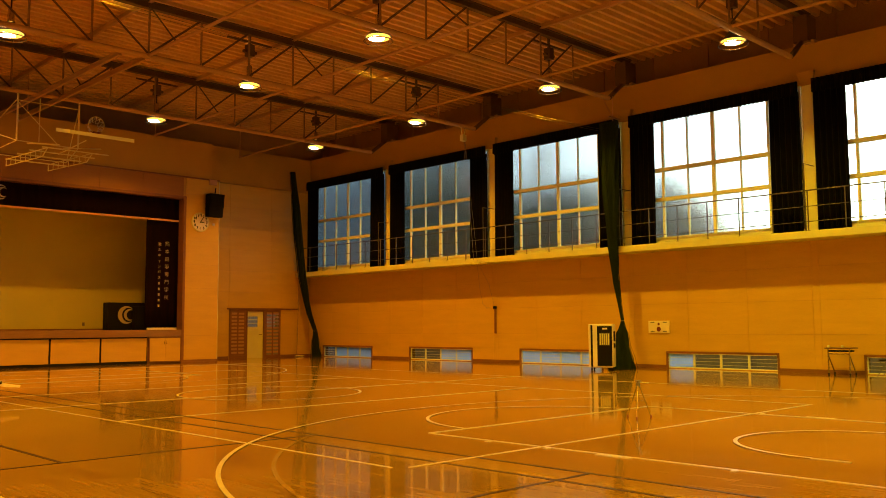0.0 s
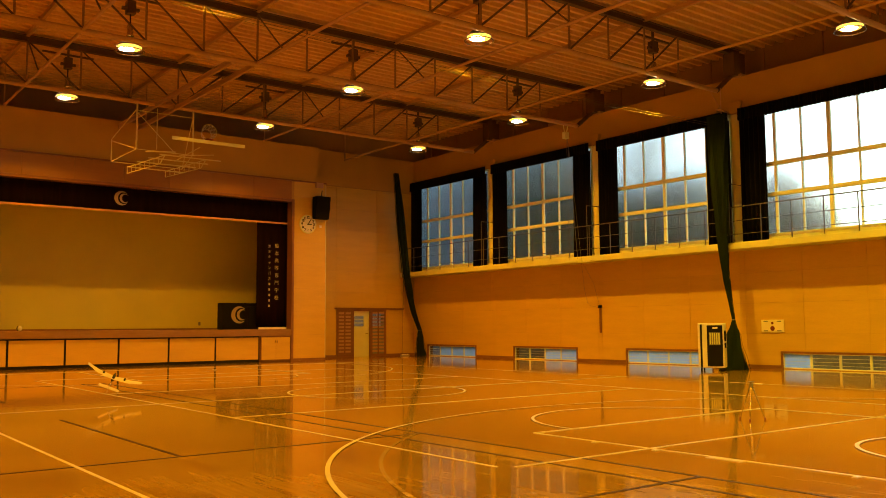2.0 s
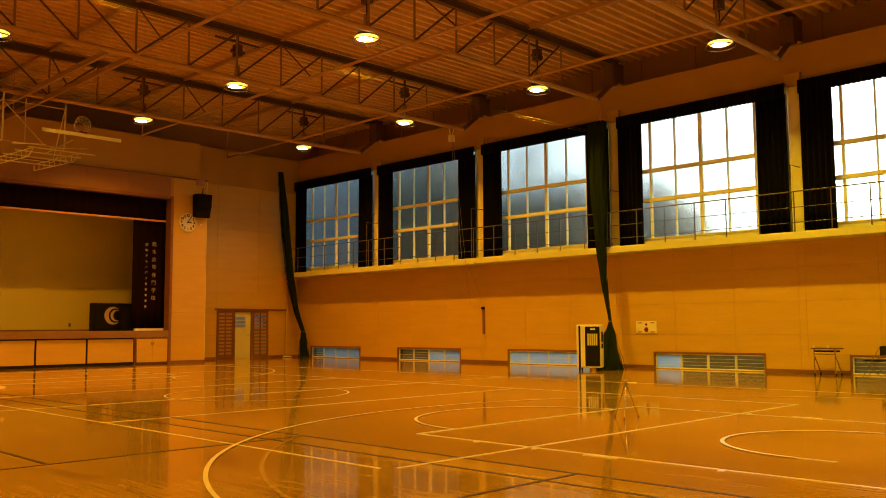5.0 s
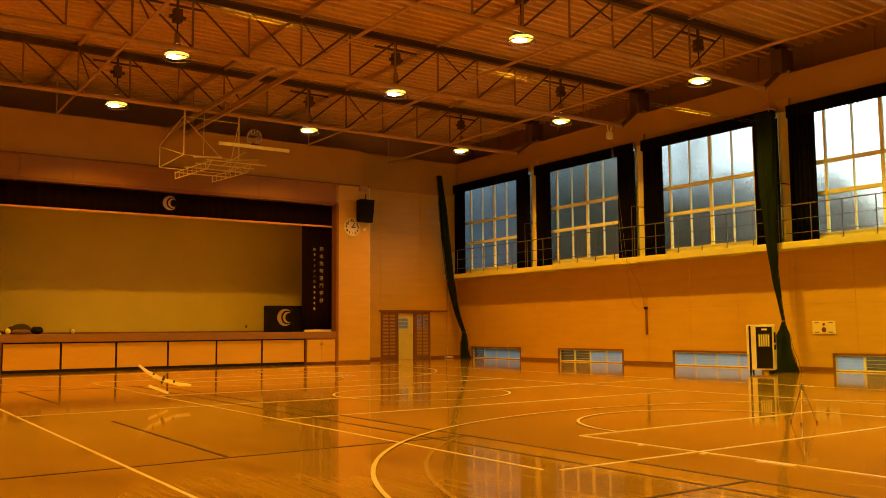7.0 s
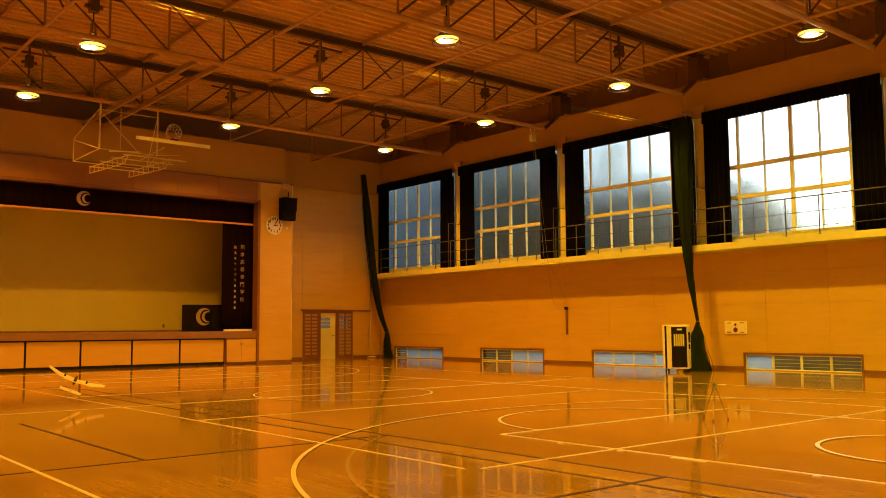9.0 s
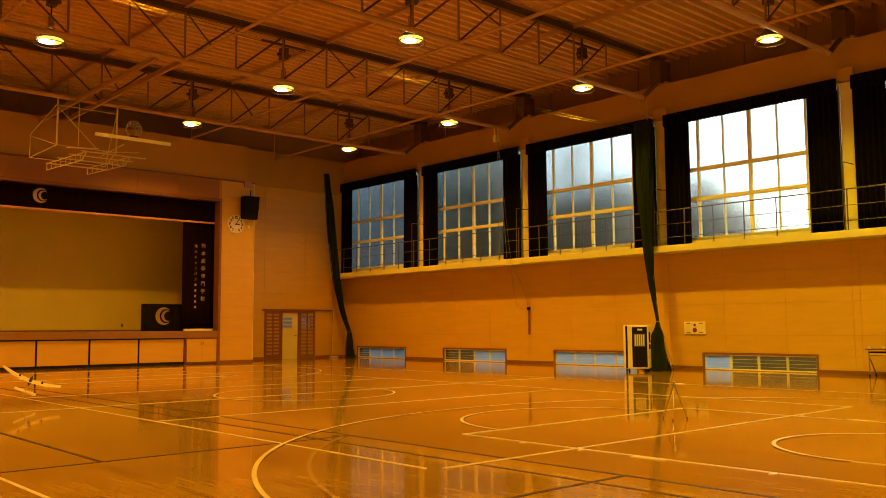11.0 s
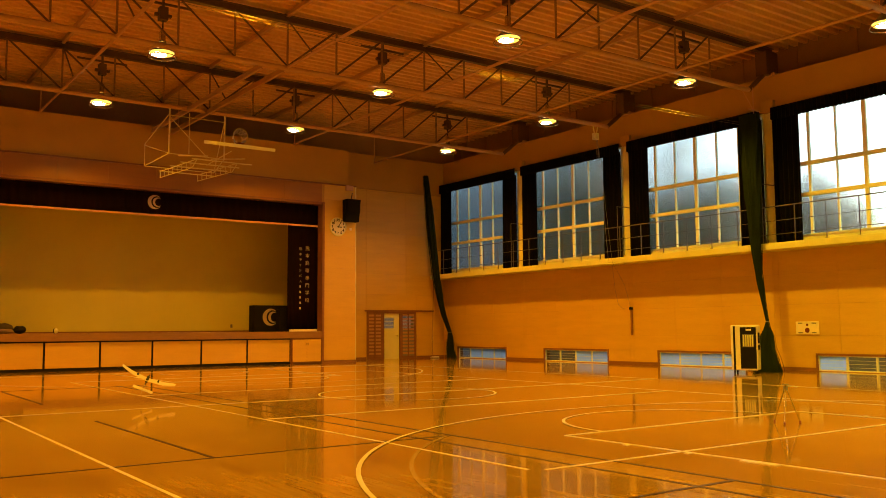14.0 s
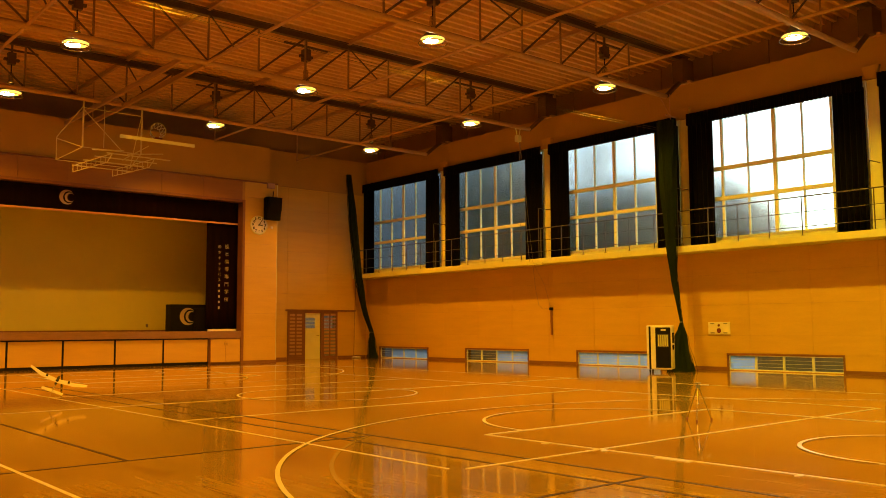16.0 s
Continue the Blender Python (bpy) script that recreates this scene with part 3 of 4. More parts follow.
for i, yc in enumerate(BAYS[1:]):
    hi = min(yc + 2.75, YD - 0.03)
    drape("curtain", CURTAIN, (XW - 0.13, yc + 1.88), (XW - 0.13, hi), 3.83, 7.75, "black blackout curtain drawn aside at a tall window", "curtain", "window curtains", seed=i * 2)
    drape("curtain", CURTAIN, (XW - 0.13, yc - 2.75), (XW - 0.13, yc - 1.9), 3.83, 7.75, "black blackout curtain drawn aside at a tall window", "curtain", "window curtains", seed=i * 2 + 1)
    drape("curtain_valance", CURTAIN, (XW - 0.22, yc - 2.76), (XW - 0.22, hi), 7.64, 8.04, "black pleated valance over a tall window", "curtain", "window valances", fold=0.13, deep=0.03, hem=0.03, seed=i + 30)

# ---- gallery slab and railing ----
SX = 23.13
gallery = structure("gallery", box(B(), (SX, YB, 3.6), (XW + 0.02, YD + 0.02, 3.8), 0.008), CREAM, "narrow cream painted gallery ledge along the windows", "gallery")
railing = thing("railing", "thin galvanised railing along the gallery edge", "railing", "", pose(SX + 0.06, 0, 3.8))
for z, r in ((1.09, 0.018), (0.66, 0.01), (0.25, 0.01)):
    part("rail", rod(B(), (0, YB, z), (0, YD - 0.4, z), r, 8), RAIL, railing)
y = 10.73 - 0.98 * 14
while y < YD - 0.3:
    if y > YB + 0.2:
        bm = rod(B(), (0, y, 0), (0, y, 1.09), 0.017, 8)
        box(bm, (-0.04, y - 0.04, 0), (0.04, y + 0.04, 0.012))
        part("post", bm, RAIL, railing)
    y += 0.98
for c in COLS[1:]:
    bm = tube(B(), [(SX + 0.07, c - 0.1, 4.9), (SX + 0.07, c - 0.1, 5.63), (XW - 0.05, c - 0.1, 5.64)], 0.014, 8)
    tagged(part("ladder_grip", rod(bm, (SX + 0.07, c - 0.1, 3.8), (SX + 0.07, c - 0.1, 4.9), 0.014, 8), RAIL), "bent metal stay bar beside a pilaster", "bracket", "stay bars")

# ---- low windows ----
LOOKS = ["cccc", "cccc", "mccc", "mmmm", "ccmm", "cmmm"]
for i, ((a, b), looks) in enumerate(zip(LOW, LOOKS)):
    w = thing("low_window_%d" % (i + 1), "low floor level window with guard bars in wood trim", "window", "low windows", pose(XW, 0, 0), "structure")
    bm = B()
    for p, q in (((-0.03, a - 0.05, 0.46), (0.25, b + 0.05, 0.52)), ((-0.03, a - 0.05, 0.0), (0.25, a, 0.46)), ((-0.03, b, 0.0), (0.25, b + 0.05, 0.46))):
        box(bm, p, q, 0.004)
    part("trim", bm, WOOD_TRIM, w)
    step = (b - a) / 4
    for k in range(4):
        y0, y1 = a + k * step, a + (k + 1) * step
        look_k = looks[3 - k]
        g = part("pane", box(B(), (0.056, y0, 0.05), (0.064, y1, 0.45)), MILKY if look_k == "m" else CLEAR, w, "frosted pane" if look_k == "m" else "clear pane")
        bm = B()
        box(bm, (0.03, y0 + 0.002, 0.02), (0.09, y0 + 0.03, 0.46))
        box(bm, (0.03, y1 - 0.03, 0.02), (0.09, y1 - 0.002, 0.46))
        box(bm, (0.03, y0 + 0.03, 0.02), (0.09, y1 - 0.03, 0.05))
        box(bm, (0.03, y0 + 0.03, 0.43), (0.09, y1 - 0.03, 0.46))
        part("sash", bm, ALU, w)
    for z in (0.13, 0.23, 0.33):
        part("guard_bar", rod(B(), (0.012, b - step if i == 5 else a, z), (0.012, b, z), 0.006, 6), ALU, w)

# ---- wall panels ----
def board(parent, p0, p1, name="panel"):
    return part(name, box(B(), p0, p1, 0.0025), WOOD_PANEL, parent)


GAP = 0.003
joints = []
for c in [-7.78] + COLS:
    joints += [c - 0.1, c + 0.1, c + 1.98, c + 3.9]
joints = [YB] + [j for j in joints if YB + 0.1 < j < YD - 0.1] + [YD]
for y0, y1 in zip(joints, joints[1:]):
    for z0, z1 in ((0.10, 1.04), (1.04, 1.97), (1.97, 2.9), (2.9, 3.6)):
        cut = [(max(a - 0.05, y0), min(b + 0.05, y1)) for a, b in LOW if a - 0.05 < y1 and b + 0.05 > y0]
        if z0 > 0.5 or not cut:
            board(wall_east, (XW, y0 + GAP, z0 + GAP), (XW + 0.02, y1 - GAP, z1 - GAP))
            continue
        a, b = cut[0]
        bm = box(B(), (XW, y0 + GAP, 0.525), (XW + 0.02, y1 - GAP, z1 - GAP), 0.004)
        if a - y0 > 0.03:
            box(bm, (XW, y0 + GAP, z0 + GAP), (XW + 0.02, a, 0.525))
        if y1 - b > 0.03:
            box(bm, (XW, b, z0 + GAP), (XW + 0.02, y1 - GAP, 0.525))
        part("panel", bm, WOOD_PANEL, wall_east)
bm = B()
ys = YB
for a, b in LOW + [(YD, YD)]:
    if a - 0.05 > ys:
        box(bm, (XW - 0.012, ys, 0), (XW + 0.018, a - 0.052, 0.1), 0.004)
    ys = b + 0.052
structure("baseboard", bm, WOOD_TRIM, "dark stained wooden baseboard along the window wall", "baseboard")

ROW = 0.92
# Darker, redder copy of the panel wood for the boards above the opening.
WOOD_PANEL_DARK = material("wood_panel_dark", (0.30, 0.145, 0.038), rough=0.5, vary=0.12, scale=0.8, fine=14, stretch=(1, 1, 6), islands=0.03)
rows_z = [0.10 + ROW * k for k in range(9)]
for k, z0 in enumerate(rows_z):
    z1 = min(z0 + ROW, 7.16)
    if z0 < 7.1:
        board(wall_stage, (PX1 + 0.105, YP, z0 + 0.003), (PXR, YP + 0.02, z1 - 0.003))
        for a, b in ((XL, -0.6), (-0.6, PX0 - 0.105)):
            board(wall_stage, (a + GAP, YP, z0 + 0.003), (b - GAP, YP + 0.02, z1 - 0.003))
    z1 = min(z0 + ROW, 7.53)
    if z0 < 7.5:
        if z0 < 2.0:
            z1d = z1 if z1 < 2.1 else 2.09
            spans = [(PXR, 19.7), (22.36, XW)]
            for a, b in spans:
                board(wall_north, (a + 0.003, YD, z0 + 0.003), (b - 0.003, YD + 0.02, z1 - 0.003))
            if z1 > 2.18:
                board(wall_north, (19.7, YD, 2.18), (22.36, YD + 0.02, z1 - 0.003))
        else:
            for a, b in ((PXR, 19.7), (19.7, 21.8), (21.8, XW)):
                board(wall_north, (a + 0.003, YD, z0 + 0.003), (b - 0.003, YD + 0.02, z1 - 0.003))
for k in range(8):
    w = (PX1 - PX0) / 8
    part("panel", box(B(), (PX0 + k * w + 0.003, YP, OPEN_TOP + 0.105), (PX0 + (k + 1) * w - 0.003, YP + 0.02, 7.155), 0.004), WOOD_PANEL_DARK, wall_stage)
bm = box(B(), (PX1 + 0.11, YP - 0.012, 0), (PXR + 0.012, YP - 0.001, 0.1))
box(bm, (PXR + 0.001, YP - 0.001, 0), (PXR + 0.012, YD, 0.1))
box(bm, (PXR + 0.02, YD - 0.012, 0), (19.7, YD + 0.018, 0.1))
box(bm, (22.36, YD - 0.012, 0), (XW - 0.02, YD + 0.018, 0.1))
structure("baseboard_north", bm, WOOD_TRIM, "dark stained wooden baseboard at the stage end", "baseboard")
part("corner_bead", box(B(), (PXR - 0.018, YP - 0.008, 0.1), (PXR + 0.006, YP + 0.03, 7.16)), CREAM, wall_stage)

# ---- door ----
SLAT = material("slat_wood", (0.42, 0.26, 0.14), rough=0.5, vary=0.15, fine=20)
door = thing("door_1", "cream door between slatted wooden side screens under a long lintel", "door", "", pose(0, YD, 0), "structure")
part("lintel", box(B(), (19.62, -0.06, 2.1), (23.3, 0.02, 2.17), 0.006), WOOD_TRIM, door)
bm = B()
for a, b in (((DX0, 0.05, 0.0), (DX1, 0.09, 1.36)), ((DX0, 0.05, 1.80), (DX1, 0.09, DZ)), ((DX0 + 0.55, 0.05, 1.36), (DX1, 0.09, 1.80)), ((DX0, 0.05, 1.36), (DX0 + 0.05, 0.09, 1.80)),
             ((DX0 + 0.05, 0.05, 1.475), (DX0 + 0.55, 0.09, 1.525)), ((DX0 + 0.05, 0.05, 1.64), (DX0 + 0.55, 0.09, 1.69))):
    box(bm, a, b)
leaf = part("door_leaf", bm, CREAM, door, "pale cream painted door leaf")
for z in (1.42, 1.58, 1.745):
    part("glazing_slot", box(B(), (DX0 + 0.04, 0.066, z - 0.06), (DX0 + 0.56, 0.072, z + 0.06)), CLEAR, door, "clear glazing slot in the door")
bm = rod(B(), (DX1 - 0.1, 0.05, 1.02), (DX1 - 0.1, 0.0, 1.02), 0.02, 8)
rod(bm, (DX1 - 0.1, 0.0, 1.02), (DX1 - 0.22, 0.0, 1.02), 0.012, 8)
part("door_handle", bm, CHROME, door)
bm = B()
for a, b in (((DX0 - 0.05, -0.03, 0), (DX0, 0.28, DZ)), ((DX1, -0.03, 0), (DX1 + 0.05, 0.28, DZ)), ((DX0 - 0.05, -0.03, DZ), (DX1 + 0.05, 0.28, 2.1))):
    box(bm, a, b, 0.004)
part("door_frame", bm, WOOD_TRIM, door)
for x0, x1 in ((19.74, 20.55), (21.5, 22.31)):
    bm = B()
    for a, b in (((x0, -0.03, 0), (x0 + 0.09, 0.018, 2.1)), ((x1 - 0.09, -0.03, 0), (x1, 0.018, 2.1)), ((x0 + 0.09, -0.03, 2.0), (x1 - 0.09, 0.018, 2.1)),
                 ((x0 + 0.09, -0.03, 0), (x1 - 0.09, 0.018, 0.12)), (((x0 + x1) / 2 - 0.03, -0.03, 0.12), ((x0 + x1) / 2 + 0.03, 0.018, 2.0))):
        box(bm, a, b, 0.004)
    scr = part("slat_screen", bm, WOOD_TRIM, door, "stained wooden slatted screen")
    top = 2.0 if x0 < 21 else 1.36
    part("screen_back", box(B(), (x0 + 0.09, 0.004, 0.12), (x1 - 0.09, 0.018, top)), WOOD_TRIM if x0 < 21 else GREY, scr)
    if x0 > 21:
        part("screen_pane", box(B(), (21.59, 0.1, 1.35), (22.23, 0.106, 1.96)), CLEAR, scr, "daylit pane behind the screen")
    for k in range(12):
        z = 0.2 + k * 0.153
        for sx in (x0 + 0.095, (x0 + x1) / 2 + 0.035):
            part("slat", box(B(), (sx, -0.022, z), (sx + 0.275, -0.002, z + 0.085)), SLAT, scr)

# ---- stage ----
stage = structure("stage", box(B(), (PX0 - 0.05, YP + 0.06, 0.0), (PX1 + 0.05, 34.6, STAGE - 0.04)), WOOD_TRIM, "raised wooden stage with pale storage panels in its front", "stage")
part("stage_floor", box(B(), (PX0, YP + 0.14, STAGE - 0.04), (PX1, 34.6, STAGE)), material("stage_boards", (0.30, 0.18, 0.09), rough=0.4, vary=0.2, stretch=(1, 6, 1), fine=20), stage)
part("nosing", box(B(), (PX0, YP - 0.05, 0.99), (PX1, YP + 0.14, STAGE + 0.003), 0.012), material("nosing_wood", (0.26, 0.145, 0.07), rough=0.35, vary=0.2, stretch=(1, 1, 6), fine=20), stage)
SP = [4.4 + 1.77 * k for k in range(7)]
for a, b in zip(SP, SP[1:]):
    p = part("storage_panel", box(B(), (a + 0.035, YP + 0.03, 0.10), (b - 0.035, YP + 0.06, 0.945), 0.006), WOOD_PANEL, stage, "pale wooden storage panel")
part("recess", box(B(), (4.4, YP + 0.045, 0.0), (15.02, YP + 0.058, 0.99)), BLACK, stage)
for a, b in ((3.07, 4.36), (15.06, 16.34)):
    box_bm = box(B(), (a, YP - 0.02, 0.04), (b, YP + 0.058, 0.985))
    cab = part("cabinet_front", box_bm, WOOD_TRIM, stage)
    for k in range(2):
        w = (b - a - 0.06) / 2
        d = part("cabinet_door", box(B(), (a + 0.03 + k * w + 0.004, YP - 0.035, 0.08), (a + 0.03 + (k + 1) * w - 0.004, YP - 0.021, 0.94), 0.004), WOOD_PANEL, cab)
        xh = a + 0.03 + w + (0.045 if k else -0.045)
        part("pull", box(B(), (xh - 0.012, YP - 0.055, 0.72), (xh + 0.012, YP - 0.036, 0.82), 0.004), CHROME, cab)
bm = B()
box(bm, (-0.5, 34.6, 0), (19, 34.8, 8.6))
box(bm, (-0.7, YP + 0.3, 0), (-0.5, 34.8, 8.6))
box(bm, (17.4, YP + 0.3, 0), (17.6, 34.6, 8.6))
structure("wall_stage_back", bm, STAGE_CREAM, "cream stage rear wall lit only along its lower part", "wall")
structure("stage_ceiling", box(B(), (-0.7, YP + 0.3, 8.4), (17.6, 34.8, 8.6)), PAINT_WALL, "dark ceiling over the stage", "ceiling")
part("skirting", box(B(), (PX0, 34.57, STAGE), (PX1, 34.598, STAGE + 0.06)), WOOD_TRIM, stage)
part("outlet", box(B(), (13.97, 34.58, 1.42), (14.06, 34.598, 1.56), 0.004), GREY, stage)

valance = drape("stage_valance", MAROON, (PX0 - 0.05, YP + 0.42), (PX1 + 0.05, YP + 0.42), 5.5, 6.5, "dark maroon stage valance with a round crest", "curtain", "", fold=0.3, deep=0.03, seed=50)
part("fringe", box(B(), (PX0 - 0.05, YP + 0.35, 5.44), (PX1 + 0.05, YP + 0.38, 5.51), 0.006), material("fringe_gold", (0.62, 0.36, 0.22), rough=0.7, vary=0.2, fine=90), valance, "pinkish gold fringe")
drape("stage_drape", MAROON, (15.1, YP + 0.5), (PX1 + 0.9, YP + 0.5), STAGE + 0.09, 5.7, "dark maroon stage side drape with pale vertical writing", "curtain", "stage drapes", fold=0.3, deep=0.03, seed=51)
drape("stage_drape", MAROON, (PX0 - 0.3, YP + 0.5), (4.0, YP + 0.5), STAGE + 0.02, 5.7, "dark maroon stage side drape gathered at the opening", "curtain", "stage drapes", fold=0.3, deep=0.04, seed=52)
tagged(part("white_plinth", box(B(), (15.14, YP + 0.3, STAGE), (16.3, YP + 0.4, STAGE + 0.085), 0.008), WHITE), "low pale plinth under the stage drape", "plinth")


THREAD = material("crest_thread", (0.42, 0.37, 0.30), rough=0.7)


def crescents(name, at, size, parent=None):
    """A round crest of nested crescents, flat on its cloth."""
    bm = B()
    for r, cx, t in ((1.0, 0.0, 0.0), (0.66, 0.36, 0.004)):
        n = 28
        outer = [((r * math.cos(a) + cx) * size, r * math.sin(a) * size) for a in np.linspace(radians(50), radians(310), n)]
        inner = [((r * 0.74 * math.cos(a) + r * 0.24 + cx) * size, r * 0.80 * math.sin(a) * size) for a in np.linspace(radians(50), radians(310), n)]
        vo = [bm.verts.new((x, -t, z)) for x, z in outer]
        vi = [bm.verts.new((x, -t, z)) for x, z in inner]
        for i in range(n - 1):
            bm.faces.new((vo[i], vo[i + 1], vi[i + 1], vi[i]))
    ob = part(name, bm, THREAD, parent)
    ob.matrix_basis = at
    return ob


crescents("crest", pose(9.78, YP + 0.36, 5.95), 0.26, valance)["label"] = "pale round crescent crest"


def writing(text, x, y, z, size, mat=WHITE):
    cu = bpy.data.curves.new("writing", "FONT")
    cu.body, cu.size, cu.extrude = text, size, 0.002
    cu.align_x, cu.align_y = "CENTER", "CENTER"
    cu.materials.append(mat)
    ob = new("writing", cu)
    ob.matrix_basis = pose(x, y, z, 90, 0, 0)
    return tagged(ob, "pale embroidered character on the stage drape", "writing", "drape writing")


GOLD = material("pale_thread", (0.5, 0.46, 0.38), rough=0.7)
for i, ch in enumerate("熊本高等専門学校"):
    writing(ch, 15.93, YP + 0.44, 4.55 - i * 0.295, 0.19, GOLD)
for i, ch in enumerate("熊本キャンパス"):
    writing(ch, 15.62, YP + 0.44, 4.53 - i * 0.215, 0.13, GOLD)
for i in range(5):
    z = 3.03 - i * 0.215
    tagged(part("writing_bar", box(B(), (15.585, YP + 0.437, z - 0.045), (15.655, YP + 0.441, z + 0.045)), GOLD), "small unreadable pale mark on the stage drape", "writing", "writing marks")

board_ob = thing("crest_board", "black cloth covered board with a pale crescent crest", "board", "", pose(14.9, 32.5, STAGE))
part("cloth", box(B(), (-0.8, 0, 0), (0.8, 0.5, 1.05), 0.015), BLACK, board_ob)
crescents("crest", pose(-0.1, -0.006, 0.58), 0.34, board_ob)
tagged(part("amplifier_case", box(B(), (14.95, 31.95, STAGE), (15.6, 32.35, STAGE + 0.9), 0.02), BLACK), "black equipment case on the stage floor", "case")

# bags and balls left on the stage
def lump(name, at, size, mat, label, category, seed, group=""):
    bm = B()
    bmesh.ops.create_icosphere(bm, subdivisions=3, radius=1)
    for v in bm.verts:
        k = 1 + 0.18 * noise.noise(v.co * 1.7 + Vector((seed, 0, 0)))
        v.co = Vector((v.co.x * size[0] * k, v.co.y * size[1] * k, max(0.0, (v.co.z * 0.75 + 0.75) * size[2] / 1.5 * k)))
    ob = part(name, bm, mat, smooth=True)
    ob.matrix_basis = pose(*at)
    return tagged(ob, label, category, group)


lump("sports_bag", (5.0, 31.9, STAGE), (0.38, 0.2, 0.34), material("bag_cloth", (0.03, 0.022, 0.02), rough=0.8), "dark soft sports bag lying on the stage", "bag", 3)
lump("folded_jacket", (5.05, 31.75, STAGE), (0.3, 0.15, 0.18), material("jacket_cloth", (0.16, 0.11, 0.09), rough=0.9), "brown folded jacket beside a bag on the stage", "jacket", 9)
lump("rucksack", (5.55, 31.9, STAGE), (0.2, 0.18, 0.26), BLACK, "black rucksack lying on the stage edge", "bag", 5)
lump("sports_bag", (4.2, 31.95, STAGE), (0.5, 0.2, 0.13), BLACK, "flat black bag lying on the stage", "bag", 7)


def ball(at, r, label):
    t = thing("ball", label, "ball", "balls on the stage", pose(*at))
    bm = B()
    bmesh.ops.create_uvsphere(bm, u_segments=20, v_segments=12, radius=r)
    part("skin", bm, CREAM, t, smooth=True)
    bm = lathe(B(), [(r * 1.006, -0.02), (r * 1.01, 0.0), (r * 1.006, 0.02)], 20, pose(0, 0, 0, 90, 0, 30))
    part("seam_band", bm, BLACK, t)


ball((4.62, 31.7, STAGE + 0.105), 0.105, "cream ball with a dark seam on the stage")
ball((6.63, 31.75, STAGE + 0.09), 0.09, "cream and dark ball on the stage edge")
for x, w, h in ((3.85, 0.2, 0.12), (4.15, 0.14, 0.1), (4.36, 0.16, 0.07)):
    tagged(part("small_box", box(B(), (x - w / 2, 31.6, STAGE), (x + w / 2, 31.75, STAGE + h), 0.008), CREAM if x > 4 else FOAM), "small pale cardboard box on the stage edge", "box", "small boxes")

# ---- clock, speaker, small wall things ----
clock = thing("wall_clock", "round white wall clock with black numerals and pointers", "clock", "", pose(17.06, YP - 0.001, 5.46, 90, 0, 0))
part("case", lathe(B(), [(0.001, 0.0), (0.37, 0.0), (0.385, 0.02), (0.375, 0.05), (0.35, 0.055), (0.345, 0.035), (0.001, 0.035)], 40), CREAM, clock, smooth=False)
part("dial", lathe(B(), [(0.001, 0.04), (0.34, 0.04), (0.34, 0.036)], 40), WHITE, clock)
for k in range(1, 13):
    a = radians(90 - 30 * k)
    cu = bpy.data.curves.new("numeral", "FONT")
    cu.body, cu.size, cu.extrude, cu.align_x, cu.align_y = str(k), 0.135, 0.001, "CENTER", "CENTER"
    cu.offset = 0.007
    cu.materials.append(BLACK)
    n = new("numeral", cu)
    n.parent = clock
    n.matrix_basis = pose(0.27 * math.cos(a), 0.27 * math.sin(a), 0.043)
for name, ang, ln, w in (("hour_hand", 90 - 92, 0.16, 0.036), ("minute_hand", 90 - 32, 0.25, 0.028)):
    a = radians(ang)
    bm = B()
    strip(bm, (-0.04 * math.cos(a), -0.04 * math.sin(a)), (ln * math.cos(a), ln * math.sin(a)), w, 0.004)
    h = part(name, bm, BLACK, clock)
    h.matrix_basis = pose(0, 0, 0.048)
BLACK_VINYL = material("black_vinyl", (0.006, 0.006, 0.006), rough=0.8, vary=0.2, fine=80, specular=0.12)
speaker = thing("wall_speaker", "black loudspeaker box hung at the stage wall corner", "loudspeaker", "", pose(17.55, YP - 0.05, 5.68))
bm = box(B(), (-0.32, -0.42, 0), (0.32, -0.02, 0.9), 0.02)
for v in bm.verts:
    if v.co.y < -0.2 and v.co.z < 0.4:
        v.co.y += 0.14
part("cabinet", bm, BLACK_VINYL, speaker)
part("grille", box(B(), (-0.28, -0.436, 0.36), (0.28, -0.425, 0.86), 0.004), material("grille_cloth", (0.006, 0.006, 0.006), rough=0.9, fine=160, bump=0.6, specular=0.1), speaker)
bm = tube(B(), [(0, -0.2, 0.9), (0.05, -0.16, 1.15), (0.18, 0.04, 1.2)], 0.02, 8)
part("bracket", bm, BLACK, speaker)
tagged(part("junction_box", box(B(), (17.4, YP - 0.08, 6.98), (17.75, YP - 0.001, 7.2), 0.02), STEEL), "brown junction box above the loudspeaker", "box")
tagged(part("wall_switch", box(B(), (17.6, YP - 0.025, 5.35), (17.7, YP - 0.001, 5.45), 0.006), WHITE), "small white sensor box beside the clock", "sensor")
tagged(part("conduit", rod(B(), (PXR + 0.05, YD - 0.03, 0.1), (PXR + 0.05, YD - 0.03, 7.5), 0.02, 6), CREAM), "thin conduit running up the end wall", "pipe")
cp = thing("control_panel", "pale yellow wall panel with round red button and lamp", "panel", "", pose(XW - 0.001, 14.83, 1.265))
part("plate", box(B(), (-0.03, -0.37, -0.19), (0, 0.37, 0.19), 0.006), material("panel_cream", (0.8, 0.74, 0.5), rough=0.4, vary=0.05), cp)
part("button", lathe(B(), [(0.001, 0.02), (0.06, 0.02), (0.075, 0.0)], 20, pose(-0.031, 0, -0.07, 0, -90, 0)), RED, cp, "round red button")
part("signal_lamp", lathe(B(), [(0.001, 0.03), (0.03, 0.02), (0.04, 0.0)], 16, pose(-0.031, 0, 0.09, 0, -90, 0)), RED, cp)
bm = B()
